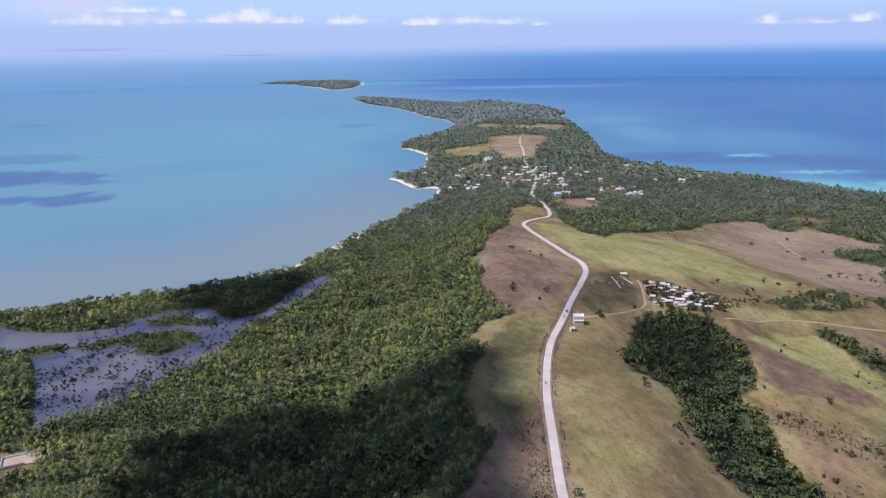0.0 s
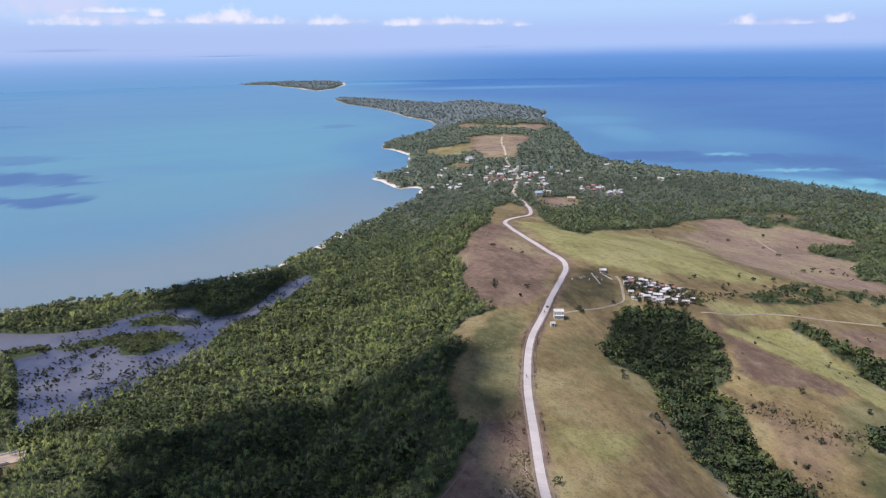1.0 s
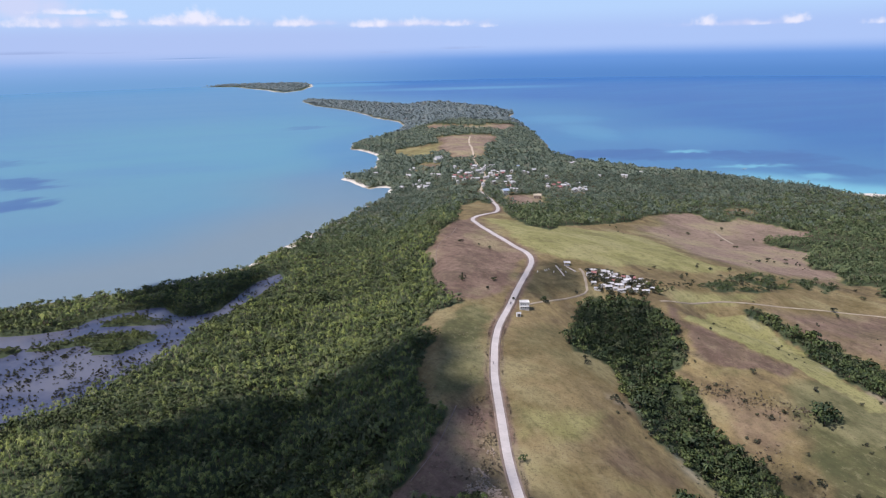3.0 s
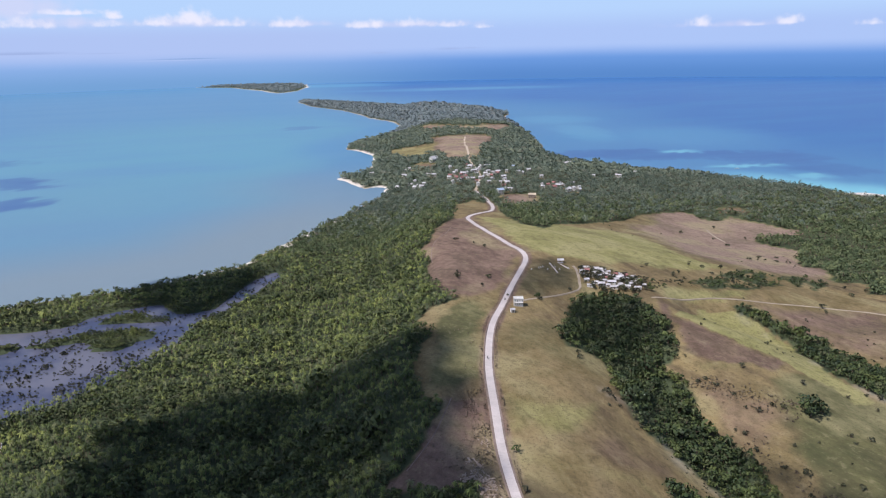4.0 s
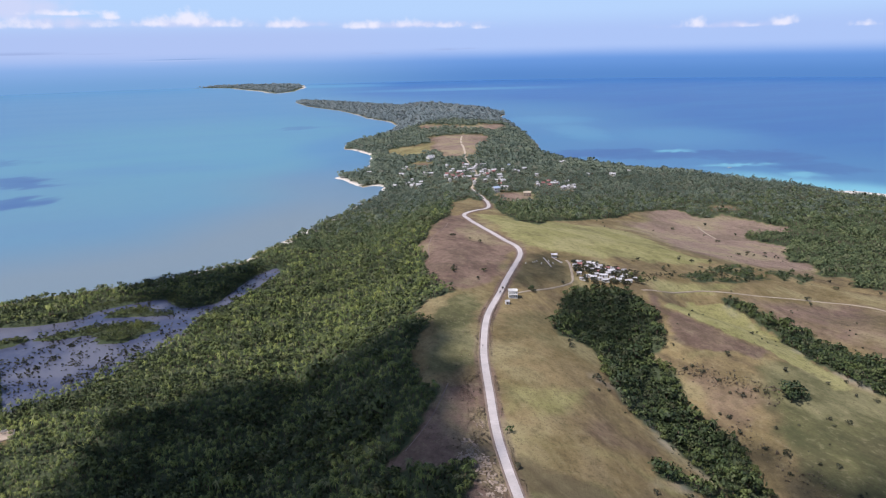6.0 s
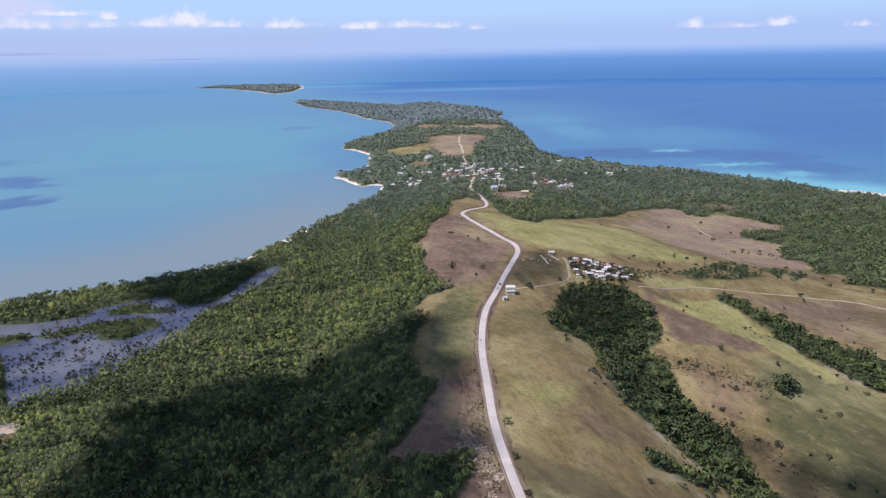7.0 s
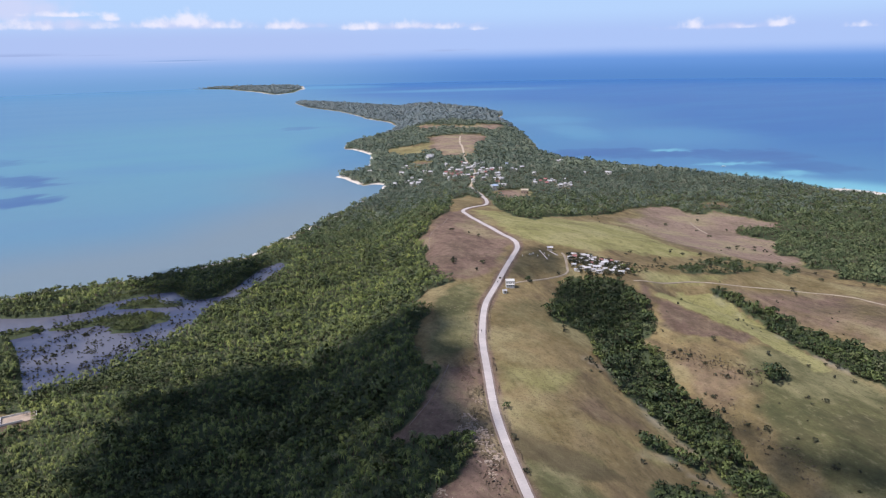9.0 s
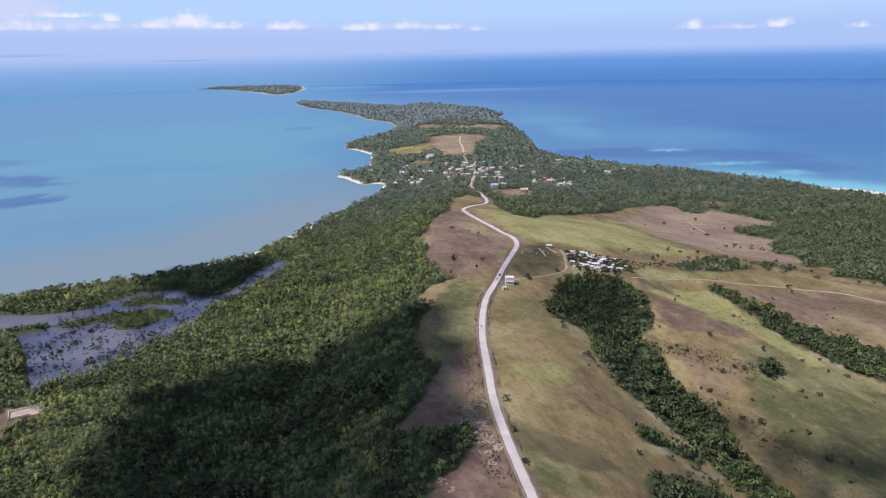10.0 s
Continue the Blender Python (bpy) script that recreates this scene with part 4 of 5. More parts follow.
big_broad = [broad_shape(rng, 110, r, h, 0.80, 7, 0.5, 0.0, 0.75, 0.35) for r, h in ((2.8, 4.2), (3.3, 4.6))]
mid_broad = [broad_shape(rng, 26, 2.2, h, 1.15, 4, 0.4, 0.2, 0.85, 0.3) for h in (3.0, 4.2)]
wide_broad = [broad_shape(rng, 25, 2.4, h, 1.15, 4, 0.4, 0.2, 0.85, 0.5) for h in (3.0, 4.0)]
# far crowns' normals turn upward, flattening their shading as haze would
far_broad = [broad_shape(rng, 16, 4.0, h, 2.6, 4, 0.25, 0.3, 0.9, 1.1) for h in (3.6, 5.0)]
coast_broad = [broad_shape(rng, 12, 5.6, h, 4.4, 3, 0.2, 0.6, 0.9, 1.6) for h in (4.2, 5.2)]

woods = lambda x, y: wooded(x, y) & in_view(x, y)
edge_spots = []


def hold_back(x, y, line, reach, most, kind):
    """Sets the trees along a wood's edge apart, to stand as trees of their own; gives the rest."""
    d = away(line, x, y)
    e = np.flatnonzero((d < reach) & (y > 150) & (y < 420))[:most]
    edge_spots.extend((x[k], y[k], kind) for k in e)
    rest = np.ones(len(x), bool)
    rest[e] = False
    return x[rest], y[rest]


x, y = scatter(-300, 100, 60, 350, 2.75, lambda x, y: woods(x, y) & (x < 60))
x, y = hold_back(x, y, WEST_EDGE, 4.0, 110, "west")
p = palmy(x, y) + rng.normal(0, 0.3, len(x)) > 0.0
grove("palm_wood", near_palms, palm_green, spots_of(x[p], y[p], 0.7, 1.25, (1, 1, 1)), "dense coconut palm grove on the slope below the ridge", "palms")
grove("broadleaf_wood", near_broad + big_broad, leaf_green, spots_of(x[~p], y[~p], 0.6, 1.6, (2, 2, 2, 1, 2, 0.45, 0.3)), "dense green broadleaf trees among the coconut palms")
x, y = scatter(-460, 350, 70, 660, 3.3, lambda x, y: woods(x, y) & (x < 70))
p = inside(LAGOON, x, y) | ((away(LAGOON, x, y, True) < 7) & (y > 440 - 0.2 * x))
grove("lagoon_scrub", near_broad[:3], leaf_green, spots_of(x[p], y[p], 0.5, 0.95, (1, 1, 1)), "taller green shrubs on the islands and banks of the lagoon", "scrub")
x, y = x[~p], y[~p]
u, v = scatter(-330, 420, -110, 600, 2.1, lambda x, y: woods(x, y) & (inside(LAGOON, x, y) | ((away(LAGOON, x, y, True) < 9) & (y > 440 - 0.2 * x))))
grove("lagoon_scrub", near_broad[:2], leaf_green, spots_of(u, v, 0.4, 0.75, (1, 1)), "low bright green scrub on the islands and banks of the lagoon", "scrub")
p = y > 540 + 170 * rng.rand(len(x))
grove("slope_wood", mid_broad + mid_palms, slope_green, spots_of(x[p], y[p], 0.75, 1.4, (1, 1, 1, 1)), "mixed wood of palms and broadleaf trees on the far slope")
x, y = x[~p], y[~p]
p = palmy(x, y) + rng.normal(0, 0.5, len(x)) > 0.0
grove("palm_wood", mid_palms, palm_green, spots_of(x[p], y[p], 0.85, 1.35, (1, 1)), "palm grove between the lagoon and the ridge", "palms")
grove("broadleaf_wood", mid_broad + big_broad, leaf_green, spots_of(x[~p], y[~p], 0.75, 1.4, (1, 1, 0.14, 0.1)), "broadleaf wood round the lagoon and along the shore")
x, y = scatter(80, 60, 420, 500, 2.9, lambda x, y: woods(x, y) & (x > 80) & ~inside(EAST_WOOD, x, y))
x, y = hold_back(x, y, GULLY_WOOD, 2.6, 110, "gully")
low = spots_of(x, y, 0.6, 1.65, (3, 3, 3, 2, 3, 0.5, 1.0, 0.7))
low[:, 3] *= np.where(y > 420, 0.66, 1.0)
grove("gully_wood", near_broad + near_palms[:1] + big_broad, gully_green, low, "dark green trees filling the gullies between grass slopes")
x, y = scatter(60, 380, 760, 1000, 4.1, lambda x, y: woods(x, y) & (inside(EAST_WOOD, x, y)))
p = palmy(x, y) + rng.normal(0, 0.5, len(x)) > 0.35
k = ~p & (y < 640 + 220 * rng.rand(len(x)))
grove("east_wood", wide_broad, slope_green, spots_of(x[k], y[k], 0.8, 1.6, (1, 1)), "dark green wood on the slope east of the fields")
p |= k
grove("east_wood", wide_broad, far_hazed_green, spots_of(x[~p], y[~p], 0.8, 1.6, (1, 1)), "wide wood on the lowland towards the eastern shore")
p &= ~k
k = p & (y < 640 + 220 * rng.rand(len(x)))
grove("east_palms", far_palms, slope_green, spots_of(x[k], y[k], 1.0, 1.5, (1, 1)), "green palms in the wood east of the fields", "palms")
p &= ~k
grove("east_palms", far_palms, far_hazed_green, spots_of(x[p], y[p], 1.0, 1.5, (1, 1)), "palms standing in the wide eastern wood", "palms")
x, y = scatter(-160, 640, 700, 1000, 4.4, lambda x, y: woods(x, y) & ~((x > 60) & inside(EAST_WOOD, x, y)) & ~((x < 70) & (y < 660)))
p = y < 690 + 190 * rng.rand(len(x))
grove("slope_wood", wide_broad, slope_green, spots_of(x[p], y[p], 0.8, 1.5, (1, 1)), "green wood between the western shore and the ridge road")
grove("shore_wood", wide_broad, far_hazed_green, spots_of(x[~p], y[~p], 0.8, 1.5, (1, 1)), "wood along the western shore below the village")
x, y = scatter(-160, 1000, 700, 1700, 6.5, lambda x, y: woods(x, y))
grove("village_wood", far_broad, far_hazed_green, spots_of(x, y, 0.75, 1.4, (1, 1)), "trees round the far village and the hill behind it")
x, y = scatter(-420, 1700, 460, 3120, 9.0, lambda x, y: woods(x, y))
grove("headland_wood", coast_broad, coast_hazed_green, spots_of(x, y, 0.8, 1.4, (1, 1)), "low wood covering the far headland")
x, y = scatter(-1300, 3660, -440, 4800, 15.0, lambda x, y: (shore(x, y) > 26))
grove("islet_wood", coast_broad, coast_hazed_green, spots_of(x, y, 1.0, 1.7, (1, 1)), "low wood covering the small island offshore")


x, y = scatter(-150, -130, 160, 100, 4.9, lambda x, y: wooded(x, y) & (away(ROAD, x, y) > 10))
p = palmy(x, y) > 0.0
grove("palm_wood", mid_palms, palm_green, spots_of(x[p], y[p], 1.0, 1.6, (1, 1)), "palm grove running on behind the slope", "palms")
grove("broadleaf_wood", mid_broad, leaf_green, spots_of(x[~p], y[~p], 1.0, 1.7, (1, 1)), "broadleaf wood running on behind the slope")


# lone bushes and trees on the grass
def lone(name, data, leaf, label, category):
    v, t, w, nrm = data
    base = new(name)
    crown_faces = t[w == 0]
    trunk_faces = t[w == 1]
    for part_name, faces, mat in (("crown", crown_faces, leaf), ("trunk", trunk_faces, bark)):
        used, back = np.unique(faces, return_inverse=True)
        part(part_name, shape(part_name, v[used], back.reshape(-1, 3), [mat], None, True, (), nrm[used]), mat, base)
    return tagged(base, label, category)


first_bushes = [lone("bush", bush_shape(rng, 46, r, h), bush_green, "low dark bush standing alone on dry grass", "bush") for r, h in ((1.5, 1.6), (1.9, 1.8), (1.2, 2.0))]
first_trees = [lone("tree", broad_shape(rng, 80, 2.2, h), leaf_green, "small broadleaf tree standing alone beside the road", "tree") for h in (4.5, 3.6)]
edge_trees = [lone("tree", broad_shape(rng, 66, r, h, 0.62, n), leaf_green, "leafy green tree at the edge of the wood", "tree") for r, h, n in ((1.6, 2.6, 4), (1.9, 3.2, 5), (1.4, 2.2, 3))]
edge_palms = [lone("palm_tree", palm_shape(rng, 14, 3, h), palm_green, "coconut palm at the edge of the grove", "palm tree") for h in (3.6, 4.6)]
used = set()
for ex, ey, kind in edge_spots:
    src = edge_palms[rng.randint(2)] if kind == "west" and rng.rand() < 0.4 else edge_trees[rng.randint(3)]
    size = rng.uniform(0.65, 1.35)
    m = pose(ex, ey, float(terrain(ex, ey)) - 0.1, 0, 0, rng.uniform(0, 360)) @ Matrix.Scale(size, 4)
    if src.name not in used:
        used.add(src.name)
        src.matrix_basis = m
        src["group"] = "trees along the edge of the woods"
    else:
        copy_thing(src, m).scale = (size, size, size * rng.uniform(0.85, 1.15))
BUSHES = [(55, 541), (57, 543), (69, 526), (76, 514), (46, 439), (47, 446), (46, 433), (68, 432), (61, 416), (75, 396), (95, 394), (120, 409), (194, 464),
          (237, 485), (215, 454), (243, 475), (246, 464), (260, 478), (331, 605), (341, 536), (350, 530), (331, 548), (345, 441), (364, 450), (353, 460), (305, 413), (301, 403),
          (371, 425), (382, 424), (392, 427), (189, 306), (169, 295), (167, 301), (162, 300), (175, 286), (176, 275), (189, 273), (194, 271), (165, 263), (168, 259), (181, 272)]
BUSHES_SOUTH = [(215, 290), (233, 279), (245, 281), (251, 279), (241, 267), (250, 263), (212, 245), (211, 240), (220, 242), (184, 244), (174, 234), (181, 227), (190, 217),
                (196, 213), (194, 195), (202, 189), (196, 180), (176, 217), (168, 248), (101, 318), (104, 276), (101, 263), (103, 192), (118, 194), (135, 203), (131, 192),
                (100, 312), (47.5, 197), (47.5, 172), (166, 301)]
BUSHES_EAST = [(233, 477), (329, 605), (316, 537), (325, 539), (333, 541), (351, 554), (349, 534), (359, 530), (188, 459), (208, 447), (351, 679), (303, 652), (365, 637), (441, 665), (375, 563)]
for k, (bx, by) in enumerate(BUSHES + BUSHES_SOUTH + BUSHES_EAST):
    size = rng.uniform(0.7, 1.35) * (1.0 if by < 350 else 1.15)
    m = pose(bx, by, float(terrain(bx, by)) - 0.1, 0, 0, rng.uniform(0, 360)) @ Matrix.Scale(size, 4)
    src = first_bushes[k % 3]
    if k < 3:
        src.matrix_basis = m
        src["group"] = "bushes on the grass"
    else:
        ob = copy_thing(src, m)
        ob.scale = (size, size, size * rng.uniform(0.8, 1.2))
for k, (bx, by, size) in enumerate(((48.5, 222, 0.75), (95, 396, 1.0), (173, 420, 0.9), (178, 416, 0.8), (183, 424, 0.8), (177, 409, 1.0), (190, 419, 0.7))):
    m = pose(bx, by, float(terrain(bx, by)) - 0.1, 0, 0, k * 70) @ Matrix.Scale(size, 4)
    if k < 2:
        first_trees[k].matrix_basis = m
        first_trees[k]["group"] = "lone trees"
    else:
        copy_thing(first_trees[k % 2], m).scale = (size, size, size)


# dry tufts and shrublets, too many to count
def tuft_shape(rng, blades, reach, tall):
    pieces = []
    for k in range(blades):
        a = k * 2.399
        d, e = np.array([math.cos(a), math.sin(a), 0]), np.array([-math.sin(a), math.cos(a), 0])
        tip = d * reach * rng.uniform(0.5, 1.1) + np.array([0, 0, tall * rng.uniform(0.6, 1.1)])
        pieces.append((np.stack([e * 0.16 - d * 0.05, -e * 0.16 - d * 0.05, tip + e * 0.1, tip - e * 0.1]), np.array([(0, 1, 3), (0, 3, 2)]), 0))
    return joined(pieces)


tufts = [tuft_shape(rng, 9, 0.7, 0.6), tuft_shape(rng, 7, 0.5, 0.9)]
grass_open = lambda x, y: ~wooded(x, y) & in_view(x, y, 10) & (away(ROAD, x, y) > 3.4)
x, y = scatter(-10, 140, 45, 300, 2.2, lambda x, y: grass_open(x, y) & (np.hypot((x - 34) / 8, (y - 205) / 50) + 0.5 * waves(x, y, 9, 41) < 0.9))
grove("dry_grass", tufts, straw, spots_of(x, y, 0.4, 1.0, (1, 1)), "pale dry grass tufts on the broken bank beside the road", "grass")
x, y = scatter(20, 160, 43, 285, 1.25, lambda x, y: grass_open(x, y) & (away([(37, 272), (33, 262), (38, 232), (33, 214), (30, 206), (35, 192), (36, 178), (33, 166)], x, y) + 2.5 * waves(x, y, 8, 76) < 2.6))
grove("dry_grass", tufts, straw, spots_of(x, y, 0.4, 0.9, (1, 1)), "dry straw-coloured weeds matted over the broken bank", "grass")
x, y = scatter(24, 150, 70, 400, 0.95, lambda x, y: grass_open(x, y) & (away(ROAD, x, y) < 4.4 + 1.3 * waves(x, y, 12, 42)))
grove("verge_grass", tufts, scrub_brown, spots_of(x, y, 0.3, 0.8, (1, 1)), "low dark weeds along the road verge", "weeds")
x, y = scatter(15, 270, 60, 400, 2.2, lambda x, y: grass_open(x, y) & (waves(x, y, 30, 45) + 0.8 * waves(x, y, 9, 46) > 0.9))
grove("pale_weeds", tufts, straw, spots_of(x, y, 0.4, 1.0, (1, 1)), "pale straw along faint trails on the slope", "grass")

scrub = [bush_shape(rng, 22, 0.9, 0.9), bush_shape(rng, 18, 0.7, 0.6)]
x, y = scatter(150, 225, 205, 305, 2.6, lambda x, y: grass_open(x, y) & (away([(160, 304), (172, 292), (184, 276), (198, 270)], x, y) + 5 * waves(x, y, 14, 61) < 7))
grove("dead_scrub", scrub, scrub_brown, spots_of(x, y, 0.35, 1.0, (1, 1)), "brown half-dead scrub on a bare slope", "scrub")
x, y = scatter(150, 240, 215, 310, 1.5, lambda x, y: grass_open(x, y) & (away([(164, 300), (176, 288), (186, 280), (200, 272)], x, y) + 4 * waves(x, y, 11, 73) < 3.5))
grove("dry_grass", tufts, straw, spots_of(x, y, 0.4, 1.1, (1, 1)), "pale dead grass among the scrub of the bare slope", "grass")
x, y = scatter(-12, 140, 45, 300, 2.4, lambda x, y: grass_open(x, y) & (waves(x, y, 26, 74) + 0.8 * waves(x, y, 10, 75) + rng.normal(0, 0.4, len(x)) > 0.9))
grove("dead_scrub", scrub, scrub_brown, spots_of(x, y, 0.25, 0.7, (1, 1)), "low brown scrub and weeds on the bare slope below the road", "scrub")
x, y = scatter(150, 190, 190, 255, 2.8, lambda x, y: grass_open(x, y) & (away([(168, 252), (172, 235), (178, 215), (186, 195)], x, y) + 5 * waves(x, y, 14, 62) < 6))
grove("dead_scrub", scrub, scrub_brown, spots_of(x, y, 0.35, 1.0, (1, 1)), "brown scrub beside the gully wood", "scrub")
x, y = scatter(150, 150, 420, 420, 5.0, lambda x, y: grass_open(x, y) & (waves(x, y, 46, 64) + 0.7 * waves(x, y, 17, 65) + rng.normal(0, 0.5, len(x)) > 1.25))
grove("field_scrub", scrub, bush_green, spots_of(x, y, 0.4, 1.3, (1, 1)), "scattered dark shrubs on the grass slopes", "scrub")
x, y = scatter(50, 150, 150, 330, 3.2, lambda x, y: grass_open(x, y) & (away(BANKS[0] + BANKS[1][2:], x, y) + 4 * waves(x, y, 15, 66) + rng.normal(0, 2.0, len(x)) < 2.5))
grove("bank_scrub", scrub, bush_green, spots_of(x, y, 0.4, 1.2, (1, 1)), "low shrubs along the eroded lip of the gully", "scrub")
x, y = scatter(200, 420, 470, 720, 7.0, lambda x, y: grass_open(x, y) & (waves(x, y, 70, 67) + 0.7 * waves(x, y, 25, 68) + rng.normal(0, 0.5, len(x)) > 1.5))
grove("field_scrub", scrub, bush_green, spots_of(x, y, 0.6, 1.7, (1, 1)), "scattered dark shrubs on the dry upper fields", "scrub")
x, y = scatter(176, 400, 300, 480, 3.4, lambda x, y: grass_open(x, y) & (away([(176, 420), (200, 432), (235, 440), (280, 470)], x, y) + 6 * waves(x, y, 16, 63) < 6))
grove("field_scrub", scrub, bush_green, spots_of(x, y, 0.6, 1.6, (1, 1)), "loose row of dark shrubs between the fields", "scrub")


# ---------------------------------------------------------------- mangroves in the lagoon
first_mangrove = lone("mangrove", broad_shape(rng, 34, 1.0, 1.3, 0.7, 3), bush_green, "dark mangrove shrub standing in the shallow lagoon", "mangrove")
CLUMPS = np.array([(-255, 407), (-240, 393), (-234, 412), (-216, 410), (-207, 384), (-199, 387), (-196, 403), (-186, 423), (-176, 431), (-166, 450), (-242, 445), (-229, 443), (-223, 453),
                   (-239, 370), (-226, 375), (-205, 514), (-114, 582), (-131, 547), (-148, 494)], float)
x = np.concatenate([(CLUMPS[rng.randint(len(CLUMPS), size=700), 0] + rng.normal(0, 8, 700)), rng.uniform(-270, -105, 900)])
y = np.concatenate([np.full(700, np.nan), rng.uniform(350, 600, 900)])
near = np.argmin(np.abs(x[:700, None] - CLUMPS[None, :, 0]) + rng.uniform(0, 12, (700, len(CLUMPS))), axis=1)
y[:700] = CLUMPS[near, 1] + rng.normal(0, 8, 700)
keep = inside(LAGOON, x, y) & ~wooded(x, y)
x, y = x[keep], y[keep]
keep = rng.permutation(len(x))
x, y = x[keep], y[keep]
more = spots_of(x[280:], y[280:], 0.4, 0.9, (1,))
grove("mangrove_stand", [broad_shape(rng, 20, 0.9, 1.7, 0.8, 3)], bush_green, more, "more dark mangrove shrubs scattered through the lagoon", "mangroves")
for k, (mx, my) in enumerate(zip(x[:280], y[:280])):
    size = rng.uniform(0.4, 0.9)
    m = pose(mx, my, 0.2, 0, 0, rng.uniform(0, 360)) @ Matrix.Scale(size, 4)
    if k == 0:
        first_mangrove.matrix_basis = m
        first_mangrove["group"] = "mangroves in the lagoon"
    else:
        copy_thing(first_mangrove, m).scale = (size, size, size * rng.uniform(1.1, 2.1))


# ---------------------------------------------------------------- houses
def prism(bm, w, d, h, rise):
    """Walls with gable ends: w along x, d along y."""
    a = [bm.verts.new(p) for p in ((-w / 2, -d / 2, -1.2), (-w / 2, d / 2, -1.2), (-w / 2, d / 2, h), (-w / 2, 0, h + rise), (-w / 2, -d / 2, h))]
    b = [bm.verts.new((-v.co.x, v.co.y, v.co.z)) for v in a]
    bm.faces.new(a[::-1])
    bm.faces.new(b)
    for k in range(5):
        n = (k + 1) % 5
        bm.faces.new((a[k], a[n], b[n], b[k]))
    bmesh.ops.recalc_face_normals(bm, faces=bm.faces)
    return bm


def roof_mesh(bm, w, d, h, rise, over=0.35, thick=0.09):
    """Two sloping sheets of ribbed roofing, with a ridge cap."""
    ribs = max(6, int(w / 0.6))
    for s in (-1, 1):
        slope = rise / (d / 2)
        low = h - over * slope
        rowsv = []
        for k in range(ribs + 1):
            x = -w / 2 - over + (w + 2 * over) * k / ribs
            lift = 0.045 if k % 2 else 0.0
            rowsv.append([bm.verts.new((x, s * (d / 2 + over), low + 0.06 + lift)), bm.verts.new((x, 0, h + rise + 0.06 + lift)),
                          bm.verts.new((x, s * (d / 2 + over), low + 0.06 + lift - thick)), bm.verts.new((x, 0, h + rise + 0.06 + lift - thick))])
        for p, q in zip(rowsv, rowsv[1:]):
            bm.faces.new((p[0], q[0], q[1], p[1]))
            bm.faces.new((p[2], p[3], q[3], q[2]))
            bm.faces.new((p[0], p[2], q[2], q[0]))
        for p in (rowsv[0], rowsv[-1]):
            bm.faces.new((p[0], p[1], p[3], p[2]))
    bmesh.ops.recalc_face_normals(bm, faces=bm.faces)
    box(bm, -w / 2 - over, -0.16, h + rise + 0.08, w / 2 + over, 0.16, h + rise + 0.18)
    return bm


def house(w, d, h, rise, wall, roof, label, windows=2):
    base = new("house")
    part("wall", prism(bmesh.new(), w, d, h, rise), wall, base)
    part("roof", roof_mesh(bmesh.new(), w, d, h, rise), roof, base)
    part("door", box(bmesh.new(), -0.45, -d / 2 - 0.05, 0, 0.45, -d / 2 + 0.03, 2.0, 0.02), door_wood, base)
    for k in range(windows):
        for s in (-1, 1):
            cx = s * (w / 2 - 0.9 - k * 1.5)
            if abs(cx) < 0.95:
                continue
            frame_part = part("window", box(bmesh.new(), cx - 0.5, -d / 2 - 0.06, 0.95, cx + 0.5, -d / 2 + 0.02, 1.95, 0.02), white_wall, base)
            part("pane", box(bmesh.new(), cx - 0.4, -d / 2 - 0.09, 1.05, cx + 0.4, -d / 2 - 0.05, 1.85), dark_glass, frame_part)
    return tagged(base, label, "house")


KINDS = [house(4.6, 3.6, 2.3, 1.0, white_wall, tin_roof, "small white-walled house with a pale tin roof among trees", 1),
         house(6.0, 4.0, 2.4, 1.1, grey_wall, tin_roof, "grey block house with a weathered tin roof", 1),
         house(4.2, 3.4, 2.2, 1.2, grey_wall, rust_roof, "small house with a rusty red tin roof", 1),
         house(3.6, 3.2, 2.0, 1.3, door_wood, thatch_roof, "small wooden hut with a brown thatched roof", 1),
         house(7.5, 3.6, 2.3, 0.9, white_wall, tin_roof, "long low white house with a pale tin roof", 2),
         house(5.0, 4.0, 2.4, 1.1, white_wall, blue_roof, "white house with a light blue tin roof", 1)]
# trees between the settlement's houses
yard_trees = [lone("tree", broad_shape(rng, 60, 2.2, h), bush_green, "dark leafy tree growing between the houses of the settlement", "tree") for h in (4.2, 3.4)]
yard_used = set()
for k in range(190):
    px, py = rng.uniform(131, 178), rng.uniform(404, 452)
    if not inside([(131, 412), (137, 452), (160, 446), (178, 432), (186, 416), (176, 402), (150, 406)], px, py) or min(math.hypot(px - q[0], py - q[1]) for q in SETTLEMENT) < 1.9:
        continue
    size = rng.uniform(0.5, 0.95)
    m = pose(px, py, float(terrain(px, py)) - 0.1, 0, 0, rng.uniform(0, 360)) @ Matrix.Scale(size, 4)
    if k % 2 not in yard_used:
        yard_used.add(k % 2)
        yard_trees[k % 2].matrix_basis = m
        yard_trees[k % 2]["group"] = "trees of the settlement"
    else:
        copy_thing(yard_trees[k % 2], m).scale = (size, size, size)
placed = set()
HOUSES = [(hx, hy, k, 1.0, "houses of the hillside settlement") for hx, hy, k in SETTLEMENT] + [(hx, hy, k, 1.45, "houses of the far village") for hx, hy, k in VILLAGE + VILLAGE_EAST + VILLAGE_HEART]
